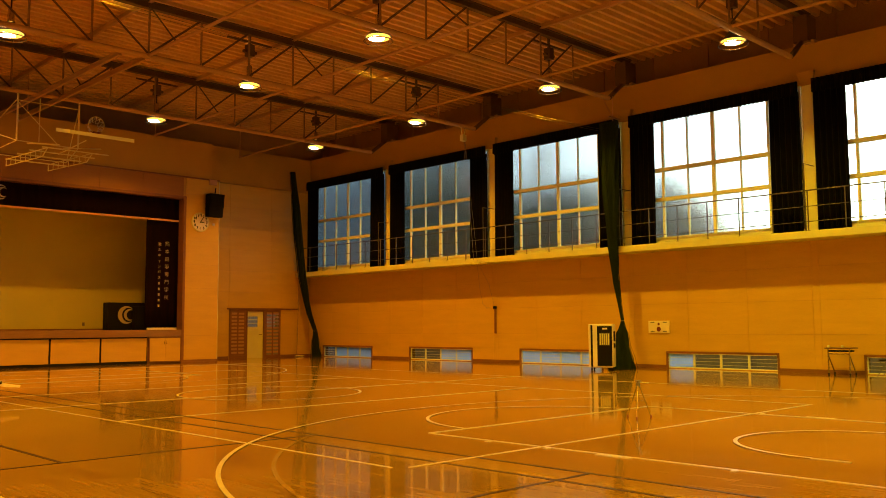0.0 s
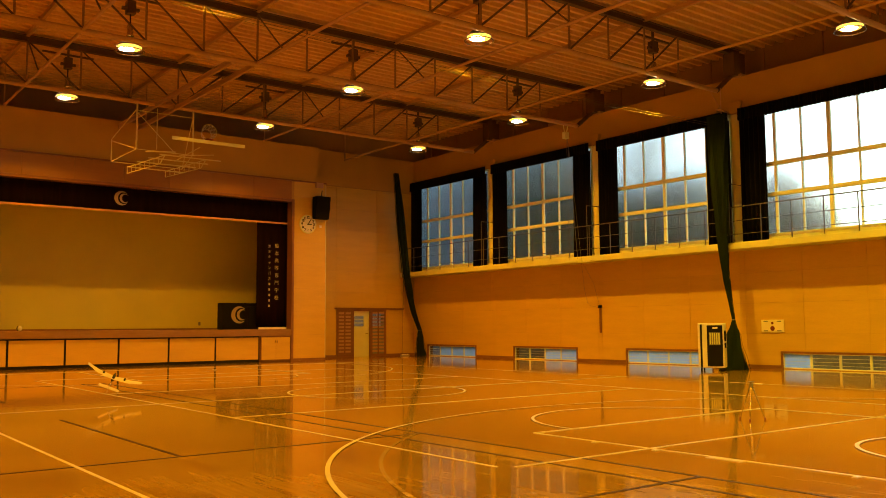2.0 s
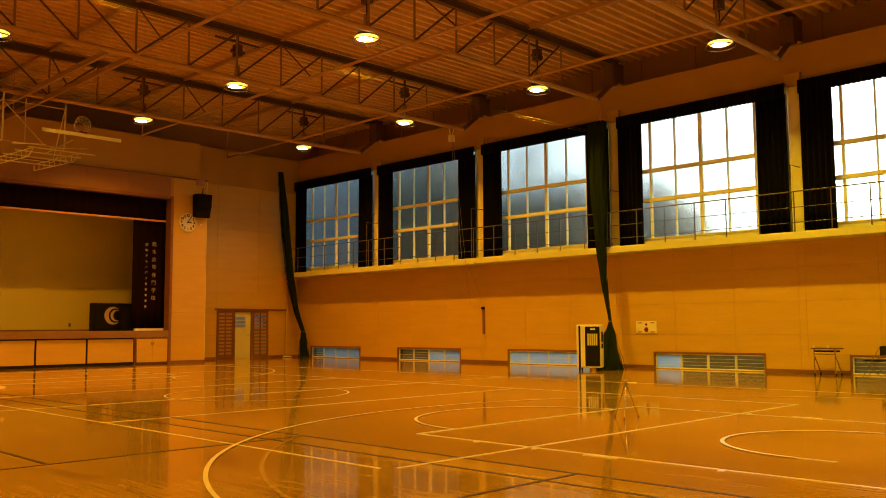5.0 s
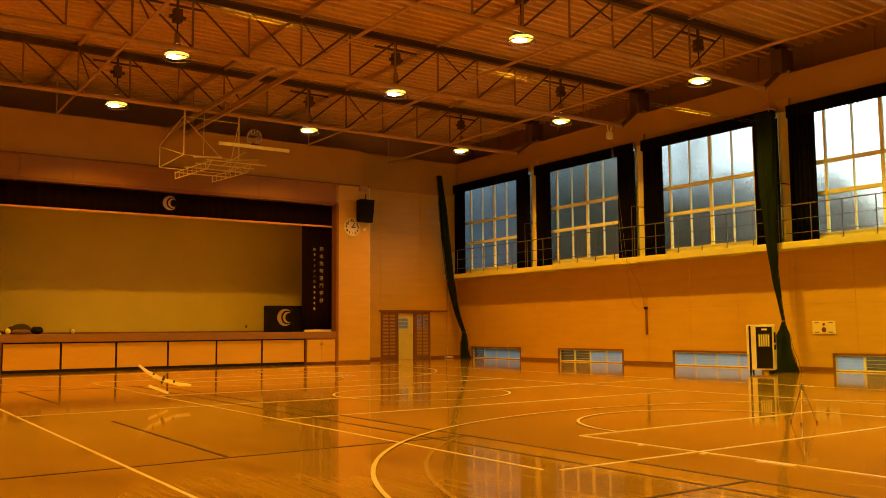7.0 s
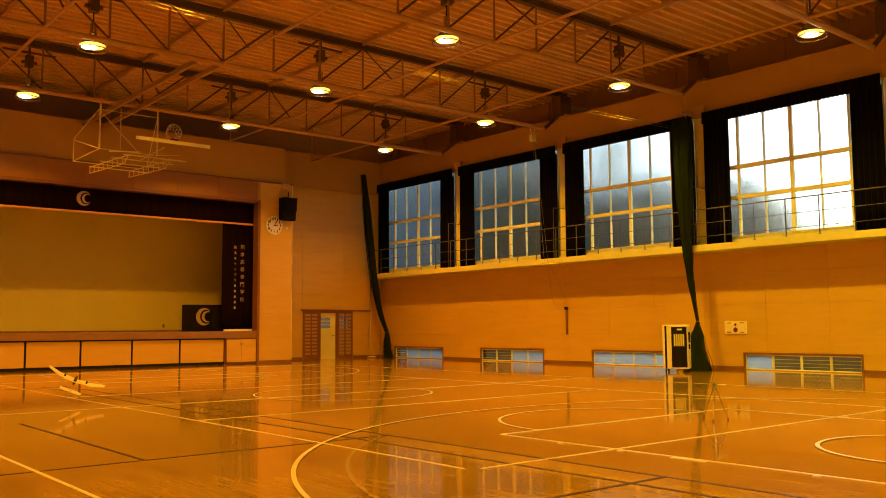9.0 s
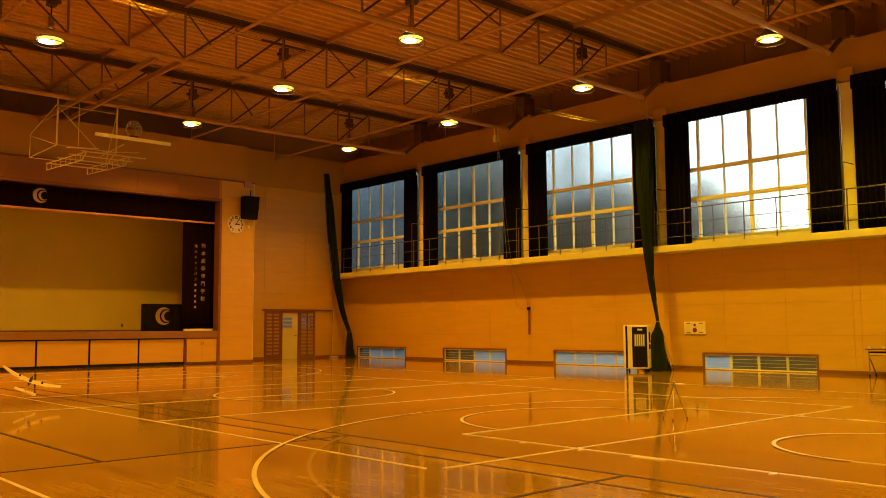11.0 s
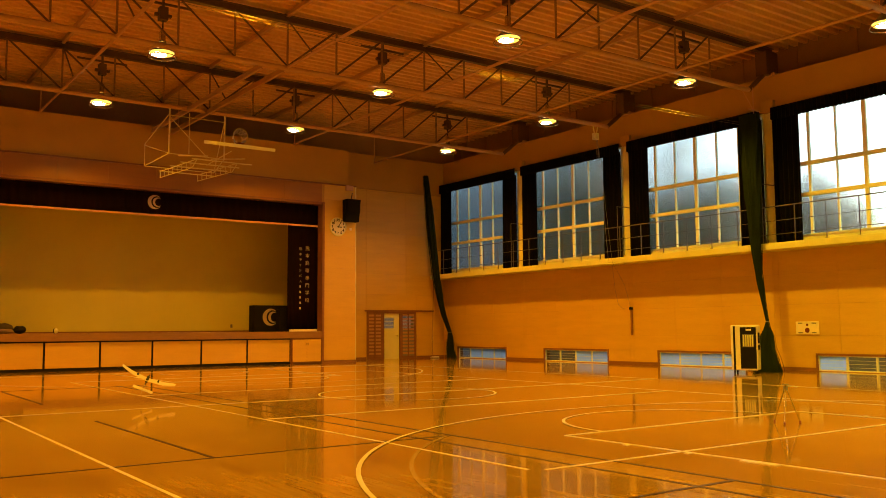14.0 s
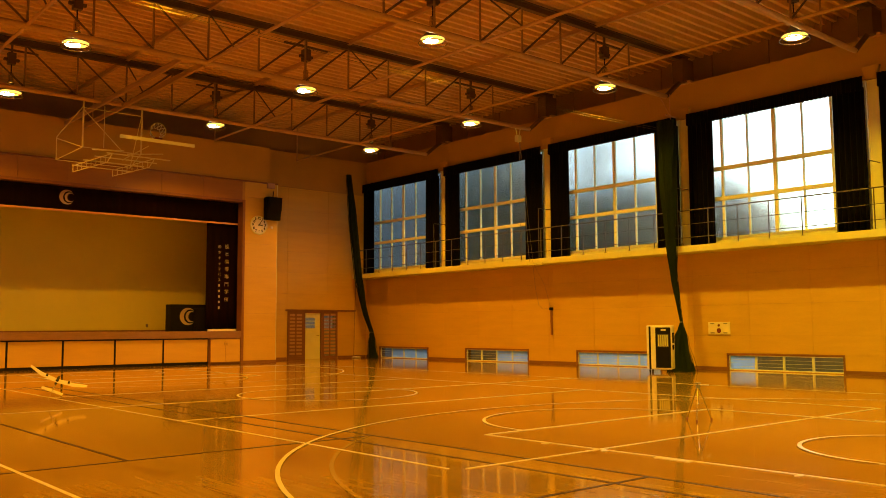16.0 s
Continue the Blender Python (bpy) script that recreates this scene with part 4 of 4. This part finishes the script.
for y in (-0.22, 0.22):
    for z in (-0.14, 0.14):
        box(bm, (-0.033, y - 0.07, z - 0.015), (-0.031, y + 0.07, z + 0.015))
part("text_bars", bm, GREY, cp)

# cords and cleat on the window wall
cleat = thing("cord_cleat", "dark wall cleat with hanging cords", "cleat", "", pose(XW - 0.001, 21.68, 1.05))
part("post", box(B(), (-0.05, -0.04, 0), (0, 0.04, 0.95), 0.01), WOOD_TRIM, cleat)
part("head", box(B(), (-0.09, -0.06, 0.9), (0, 0.06, 1.0), 0.015), BLACK, cleat)
part("cord", tube(B(), [(-0.05, 0, 0.95), (-0.3, 0.05, 1.8), (-0.85, 0.1, 2.6), (-1.5, 0.05, 7.0)], 0.005, 6), GREY, cleat)
part("slack_cord", tube(B(), [(-0.8, 0.15, 2.5), (-0.3, 0.5, 1.6), (-0.1, 0.55, 1.1), (-0.05, 0.4, 0.95), (-0.04, 0.1, 0.98)], 0.005, 6), GREY, cleat)
cb = thing("cord_bar", "thin pale bar under the gallery edge where cords are tied", "bracket", "", pose(SX, 21.68, 3.58))
part("bar", rod(B(), (-0.1, -0.36, 0), (-0.1, 0.36, 0), 0.018, 8), CREAM, cb)
for y in (-0.34, 0.0, 0.34):
    part("stay", box(B(), (-0.115, y - 0.015, -0.015), (0.012, y + 0.015, 0.06), 0.004), CREAM, cb)
pul = thing("pulley_box", "pale pulley box under a truss end with two cords", "pulley", "", pose(22.3, 21.72, 8.1))
part("case", box(B(), (-0.1, -0.08, -0.12), (0.1, 0.08, 0.12), 0.015), CREAM, pul)
part("arm", tube(B(), [(-0.12, 0, 0.4), (-0.05, 0, 0.1), (0.05, 0, 0.1), (0.12, 0, 0.4)], 0.02, 6), CREAM, pul)
part("cord", tube(B(), [(0.05, 0, -0.1), (0.1, 0.03, -4.45)], 0.007, 5), GREY, pul)
part("cord", tube(B(), [(0.1, 0.02, -0.1), (0.6, 0.1, -4.4)], 0.007, 5), GREY, pul)
for dz in (0.0, -0.07):
    pts = [(x, 16.3, 7.52 + dz + 0.002 * (x - 15.5) ** 2 if x > 2 else 7.9 + dz) for x in np.linspace(-3.98, 23.9, 20)]
    tagged(part("guide_wire", tube(B(), pts, 0.0045, 5), WIRE), "thin steel guide wire for the dividing net", "wire", "net guide wires")
bm = tube(B(), [(23.0, 15.75, 7.75), (23.0, 15.75, 8.6)], 0.015, 6)
rod(bm, (22.75, 15.75, 7.9), (23.3, 15.75, 7.9), 0.03, 8)
rod(bm, (22.5, 15.8, 8.5), (23.0, 15.75, 7.9), 0.012, 6)
tagged(part("net_pulley", bm, STEEL), "steel net pulley fitting at the truss end", "pulley")


# ---- gathered nets ----
def bundle(name, path, label, seed):
    """A gathered net: rings of strands along a path of (x, y, z, radius)."""
    rnd = random.Random(seed)
    bm = B()
    n = 22
    prev = None
    steps = 10
    pts = []
    for (a, b) in zip(path, path[1:]):
        for i in range(steps):
            t = i / steps
            t = t * t * (3 - 2 * t)
            pts.append([a[k] + (b[k] - a[k]) * (t if k == 3 else i / steps) for k in range(4)])
    pts.append(list(path[-1]))
    folds = [rnd.uniform(0.65, 1.2) for _ in range(n)]
    for j, (x, y, z, r) in enumerate(pts):
        ring = []
        for i in range(n):
            a = 2 * math.pi * i / n
            k = r * folds[i] * (1 + 0.15 * math.sin(j * 0.35 + i * 1.3))
            ring.append(bm.verts.new((x + k * 0.8 * math.cos(a), y + k * math.sin(a), z)))
        if prev:
            for i in range(n):
                bm.faces.new((prev[i], prev[(i + 1) % n], ring[(i + 1) % n], ring[i]))
        else:
            bm.faces.new(ring)
        prev = ring
    bm.faces.new(prev[::-1])
    t = thing(name, label, "net", "gathered nets", pose(0, 0, 0))
    part("netting", bm, NET, t)
    for k in range(26):
        a = rnd.uniform(0, 2 * math.pi)
        w = rnd.uniform(0.95, 1.4)
        strand = [(x + r * w * 0.8 * math.cos(a + 0.06 * j), y + r * w * math.sin(a + 0.06 * j), max(0.01, z)) for j, (x, y, z, r) in enumerate(pts[::4])]
        part("loose_cord", tube(B(), strand, 0.006, 4), NET, t)
    return t


n2 = bundle("divider_net", [(22.95, 15.87, 7.75, 0.26), (22.95, 15.87, 6.0, 0.24), (22.95, 15.82, 3.9, 0.15), (22.9, 15.72, 2.8, 0.085), (22.75, 15.4, 1.46, 0.035), (22.62, 15.36, 0.9, 0.19), (22.5, 15.3, 0.0, 0.40)],
            "dark green dividing net gathered and tied against the wall", 4)
part("tie", lathe(B(), [(0.045, -0.015), (0.055, 0.0), (0.045, 0.015)], 14, pose(22.75, 15.4, 1.46)), GREY, n2)
n1 = bundle("divider_net", [(22.43, 32.6, 8.3, 0.11), (22.7, 32.6, 6.0, 0.18), (23.0, 32.6, 3.6, 0.16), (23.3, 32.55, 2.1, 0.11), (23.6, 32.4, 1.15, 0.08), (23.55, 32.3, 0.6, 0.16), (23.5, 32.2, 0.0, 0.2)],
            "dark green net hanging in a bundle down the hall corner", 8)
part("tie", lathe(B(), [(0.08, -0.015), (0.09, 0.0), (0.08, 0.015)], 14, pose(23.6, 32.4, 1.15)), GREY, n1)
tagged(part("net_pole", rod(B(), (23.05, YD - 0.25, 0.0), (23.25, YD - 0.1, 3.5), 0.018, 8), CHROME), "thin metal pole leaning in the hall corner", "pole")
lump("white_cloth", (23.0, 32.75, 0), (0.25, 0.15, 0.08), WHITE, "small white cloth lying at the hall corner", "cloth", 12)

# ---- cooler ----
cooler = thing("spot_cooler", "white floor standing air cooler with black front panel", "air cooler", "", pose(21.6, 15.35, 0, 0, 0, -63))
part("body", box(B(), (-0.36, -0.3, 0.09), (0.36, 0.3, 1.36), 0.03), WHITE, cooler)
part("front_panel", box(B(), (-0.10, -0.318, 0.14), (0.33, -0.298, 1.30), 0.01), BLACK, cooler, "black front panel")
part("dark_stripe", box(B(), (-0.29, -0.312, 0.1), (-0.235, -0.298, 1.33), 0.004), BLACK, cooler)
grille = part("outlet_grille", box(B(), (-0.04, -0.325, 0.74), (0.27, -0.317, 1.1), 0.006), GREY, cooler)
for k in range(5):
    part("vane", box(B(), (-0.02 + k * 0.06, -0.345, 0.76), (0.012 + k * 0.06, -0.326, 1.08)), CREAM, grille)
part("badge", box(B(), (0.06, -0.325, 1.2), (0.2, -0.317, 1.25)), WHITE, cooler)
part("side_handle", box(B(), (0.36, -0.2, 0.85), (0.4, -0.1, 1.15), 0.01), BLACK, cooler)
part("side_handle", box(B(), (0.36, -0.2, 0.66), (0.4, -0.1, 0.8), 0.01), BLACK, cooler)
for x in (-0.28, 0.28):
    for y in (-0.23, 0.23):
        bm = lathe(B(), [(0.001, -0.02), (0.045, -0.02), (0.045, 0.02), (0.001, 0.02)], 14, pose(x, y, 0.045, 0, 90, 0))
        box(bm, (x - 0.02, y - 0.02, 0.05), (x + 0.02, y + 0.02, 0.1))
        part("caster", bm, BLACK, cooler)

# ---- tripod ----
tri = thing("camera_tripod", "small silver camera tripod standing on the floor", "tripod", "", pose(10.81, 7.08, 0))
for ang in (205, 335, 85):
    a = radians(ang)
    leg = part("leg", rod(B(), (0.2 * math.cos(a), 0.2 * math.sin(a), 0.015), (0.025 * math.cos(a), 0.025 * math.sin(a), 0.45), 0.008, 8, 0.012), CHROME, tri)
    part("foot", lathe(B(), [(0.001, 0.0), (0.014, 0.0), (0.016, 0.03), (0.001, 0.035)], 10, pose(0.2 * math.cos(a), 0.2 * math.sin(a), 0.0)), RED, leg, "reddish rubber foot")
    part("brace", rod(B(), (0.11 * math.cos(a), 0.11 * math.sin(a), 0.23), (0, 0, 0.25), 0.004, 6), CHROME, tri)
part("column", rod(B(), (0, 0, 0.22), (0, 0, 0.52), 0.009, 8), CHROME, tri)
part("head", box(B(), (-0.025, -0.025, 0.44), (0.025, 0.025, 0.5), 0.008), GREY, tri)
part("plate", box(B(), (-0.04, -0.03, 0.515), (0.04, 0.03, 0.53), 0.004), GREY, tri)
part("pan_handle", rod(B(), (0.02, -0.01, 0.5), (0.14, -0.09, 0.49), 0.009, 8), WHITE, tri)

# ---- folded table and chair at the window wall ----
tab = thing("folding_table", "small brown topped folding table on casters by the wall", "table", "", pose(23.4, 9.13, 0))
part("tabletop", box(B(), (-0.25, -0.33, 0.68), (0.25, 0.33, 0.71), 0.006), material("table_laminate", (0.10, 0.045, 0.03), rough=0.4), tab)
for y in (-0.27, 0.27):
    for foot, head in (((-0.17, y, 0.05), (-0.17, y, 0.68)), ((0.22, y, 0.05), (-0.15, y, 0.5))):
        leg = part("leg", rod(B(), foot, head, 0.018, 8), CHROME, tab)
        part("caster", lathe(B(), [(0.001, -0.015), (0.03, -0.015), (0.03, 0.015), (0.001, 0.015)], 12, pose(foot[0], y, 0.03, 90, 0, 0)), BLACK, leg)
part("crossbar", rod(B(), (-0.17, -0.27, 0.55), (-0.17, 0.27, 0.55), 0.015, 8), CHROME, tab)
part("shelf", box(B(), (-0.16, -0.27, 0.6), (0.16, 0.27, 0.64)), BLACK, tab)
for y in (-0.05, 0.3):
    tagged(part("small_cup", lathe(B(), [(0.001, 0), (0.03, 0), (0.035, 0.06), (0.001, 0.06)], 12, pose(23.35, 9.13 + y, 0.71)), CREAM), "small pale cup standing on the folding table", "cup", "cups")
ch = thing("folding_chair", "dark folding chair with metal legs by the wall", "chair", "", pose(23.05, 7.85, 0))
part("seat", box(B(), (-0.2, -0.22, 0.4), (0.2, 0.2, 0.44), 0.012), BLACK, ch)
part("backrest", box(B(), (-0.2, -0.24, 0.55), (0.2, -0.2, 0.78), 0.012), BLACK, ch)
for x in (-0.2, 0.2):
    for a, b in (((x, 0.22, 0.012), (x, -0.22, 0.78)), ((x, -0.22, 0.012), (x, 0.18, 0.42))):
        part("leg", rod(B(), a, b, 0.012, 8), GREY, ch)

# ---- folded basketball hoop under the roof ----
HOOP_PAINT = material("dull_cream_steel", (0.68, 0.62, 0.29), rough=0.5, vary=0.15)
hoop = thing("basketball_hoop", "cream ceiling mounted basketball hoop folded up under the trusses", "basketball hoop", "", pose(9.9, 0, 0))
for x in (-0.9, 0.95):
    bm = rod(B(), (x, 27.62, BOT - 0.05), (x, 27.62, 7.0), 0.03, 8)
    part("mast", bm, HOOP_PAINT, hoop)
for a, b in (((-0.9, 27.62, 8.25), (0.95, 27.62, 8.25)), ((-0.9, 27.62, 7.0), (0.95, 27.62, 7.0)), ((-0.9, 27.62, 8.2), (0.3, 27.62, 7.05)), ((-1.2, 29.2, 6.8), (-0.9, 27.62, 7.0)),
             ((-1.2, 29.2, 6.8), (-1.2, 29.2, 7.55)), ((-1.2, 29.2, 7.55), (-0.9, 27.62, 8.3)), ((-1.2, 29.2, 6.8), (1.2, 29.2, 6.8)), ((-1.2, 29.2, 7.5), (-0.9, 27.62, 7.0)), ((-0.25, 27.62, 8.4), (-0.25, 27.62, 7.05)),
             ((1.2, 29.2, 6.8), (0.95, 27.62, 7.0)), ((1.2, 29.2, 6.8), (0.95, 27.62, 8.3))):
    part("brace", rod(B(), a, b, 0.015, 6), HOOP_PAINT, hoop)
for x in (-0.95, 0.3):
    bm = B()
    p, q, r, s = (x, 24.9, 6.36), (x, 28.3, 6.5), (x, 24.9, 6.18), (x, 28.3, 6.3)
    rod(bm, p, q, 0.014, 6)
    rod(bm, (x, 25.3, 6.16), s, 0.014, 6)
    rod(bm, p, (x, 25.3, 6.16), 0.014, 6)
    rod(bm, q, s, 0.014, 6)
    for k in range(1, 8):
        t = k / 8
        rod(bm, (x, 25.0 + 3.3 * t, 6.36 + 0.14 * t), (x, 25.0 + 3.3 * t, 6.17 + 0.14 * t), 0.01, 6)
    part("swing_arm", bm, HOOP_PAINT, hoop)
for y, z in ((25.2, 6.42), (26.2, 6.48), (27.2, 6.52), (28.2, 6.5)):
    part("cross_tube", rod(B(), (-1.0, y, z), (0.9, y, z), 0.02, 8), HOOP_PAINT, hoop)
for a, b in (((-0.6, 25.0, 6.5), (-0.6, 27.6, 6.95)), ((0.5, 24.8, 6.5), (0.5, 27.6, 6.95)), ((-0.1, 24.4, 6.6), (-0.1, 26.4, 6.5))):
    part("strut", rod(B(), a, b, 0.018, 6), HOOP_PAINT, hoop)
bm = box(B(), (-0.9, -0.52, -0.05), (0.9, 0.52, 0.05), 0.01)
bmesh.ops.transform(bm, matrix=pose(0, 24.0, 6.7, 12.5, 0, 0), verts=bm.verts)
part("backboard", bm, CREAM, hoop, "pale backboard lying almost flat")
ring = [(0.1 + 0.225 * math.cos(a), 24.2, 7.05 + 0.225 * math.sin(a)) for a in np.linspace(0, 2 * math.pi, 25)]
rim = part("ring", tube(B(), ring, 0.011, 6), HOOP_PAINT, hoop)
bm = B()
for k in range(12):
    a0 = 2 * math.pi * k / 12
    for s in (-1, 1):
        a1 = a0 + s * 0.5
        rod(bm, (0.1 + 0.225 * math.cos(a0), 24.2, 7.05 + 0.225 * math.sin(a0)), (0.1 + 0.15 * math.cos(a1), 24.45, 7.0 + 0.15 * math.sin(a1)), 0.009, 4)
part("net", bm, WHITE, hoop)
part("ring_bracket", box(B(), (0.0, 24.14, 6.72), (0.2, 24.26, 6.84)), RED, hoop)
for x in (9.55, 10.2):
    tagged(part("hoop_beam", h_beam(B(), (x, COLS[4], 8.55), (x, YP + 0.1, 8.55), 0.15, 0.08), STEEL), "brown steel channel carrying the folded hoop", "beam", "hoop beams")

# ---- model aeroplane in flight, low over the floor ----
plane = thing("model_aeroplane", "pale foam model aeroplane flying low over the floor", "model aeroplane", "", look((5.22, 17.0, 0.39), (5.95, 18.4, 0.98)) @ pose(0, 0, 0, 0, 0, -24))
for s in (-1, 1):
    bm = B()
    rib = []
    for u, ch_, th, up in ((0.0, 0.14, 0.012, 0.0), (0.3, 0.135, 0.01, 0.03), (0.52, 0.09, 0.006, 0.1)):
        x = s * u
        rib.append([bm.verts.new(p) for p in ((x, up + th, -ch_ * 0.35), (x, up + th * 1.6, 0), (x, up + 0.002, ch_ * 0.65), (x, up, -ch_ * 0.35))])
    for a, b in zip(rib, rib[1:]):
        for i in range(4):
            bm.faces.new((a[i], a[(i + 1) % 4], b[(i + 1) % 4], b[i]))
    bm.faces.new(rib[-1])
    bm.faces.new(rib[0][::-1])
    part("wing", bm, FOAM, plane)
    part("motor", lathe(B(), [(0.001, -0.03), (0.018, -0.03), (0.018, 0.03), (0.001, 0.03)], 10, pose(s * 0.2, 0.04, 0)), BLACK, plane)
part("fuselage", rod(B(), (0, -0.01, -0.22), (0, 0.0, 0.5), 0.012, 8, 0.008), BLACK, plane)
part("gear_pod", box(B(), (-0.025, -0.05, -0.1), (0.025, 0.03, 0.06), 0.01), BLACK, plane)
part("tailplane", box(B(), (-0.19, 0.005, 0.42), (0.19, 0.012, 0.53), 0.002), FOAM, plane)
part("fin", box(B(), (-0.004, -0.14, 0.42), (0.004, 0.1, 0.54), 0.001), FOAM, plane)

# ---- outside the windows ----
bm = B()
rnd = random.Random(11)
for i in range(430):
    x = rnd.uniform(38, 44)
    v = rnd.uniform(22.5, 47)
    top = 8.4 if v < 24.8 else 4.0 if v < 28.2 else 9.3 if v < 34.8 else 9.0 if v < 37.5 else 12.5 if v < 44.5 else 6.0
    r = rnd.uniform(0.9, 1.7)
    z = 0.6 + rnd.uniform(0.0, 1) ** 0.8 * (top - r)
    bmesh.ops.create_icosphere(bm, subdivisions=1, radius=r, matrix=pose(x, v * x / 40, z * x / 40, rnd.uniform(0, 90), rnd.uniform(0, 90), 0))
for i in range(5):
    x = rnd.uniform(38, 44)
    v = rnd.uniform(28.2, 34.6)
    bmesh.ops.create_icosphere(bm, subdivisions=1, radius=rnd.uniform(0.3, 0.75), matrix=pose(x, v * x / 40, rnd.uniform(8.2, 12.8 - 0.25 * abs(v - 29.5)) * x / 40, rnd.uniform(0, 90), 0, 0))
for i in range(20):
    x = rnd.uniform(38, 44)
    v = rnd.uniform(20.5, 24.6)
    bmesh.ops.create_icosphere(bm, subdivisions=1, radius=rnd.uniform(0.3, 0.65), matrix=pose(x, v * x / 40, rnd.uniform(4.5, 6.4 + 0.35 * (v - 18)) * x / 40, rnd.uniform(0, 90), 0, 0))
for v in bm.verts:
    v.co += noise.noise_vector(v.co * 0.9) * 0.5
tagged(part("far_trees", bm, LEAVES), "dark green trees outside behind the frosted windows", "trees", kind="stuff")
far = thing("school_building", "pale grey school building outside behind the trees", "building", "", pose(50, 63.5, -0.25))
part("wall", box(B(), (0, -17, 0), (2, 30, 16.5)), material("pale_render", (0.40, 0.39, 0.34), rough=0.9, vary=0.15, scale=0.3), far)
part("roof", box(B(), (-0.4, -17.4, 16.5), (2.4, 30.4, 16.9)), GREY, far)
for k in range(11):
    for z in (1.2, 5.0, 8.8, 12.6):
        part("window", box(B(), (-0.04, -15.8 + k * 4.1, z), (-0.005, -13.2 + k * 4.1, z + 1.9)), GREY, far)
# Added wall: keeps the sky out of the low panes and their floor reflections.
bm = B()
for y in np.arange(-3.0, 40.0, 2.0):
    box(bm, (26.6, y, -0.25), (26.8, y + 1.99, 1.1), 0.01)
tagged(part("sky_block_wall", bm, material("outside_block_wall", (0.34, 0.38, 0.38), rough=0.9, vary=0.3, scale=1.0, fine=20)), "grey block wall added outside the low windows to block the sky", "wall", kind="structure")
# Assumed wall, sized to hide the low sky directly but not in floor reflections.
bm = B()
for x in np.arange(12.0, 46.0, 2.0):
    box(bm, (x, 45.0, -0.25), (x + 1.99, 45.2, 1.98), 0.01)
tagged(part("yard_wall", bm, material("yard_block_wall", (0.56, 0.60, 0.50), rough=0.9, vary=0.25, scale=1.0, fine=20)), "pale grey block wall assumed behind the door glass", "wall", kind="structure")
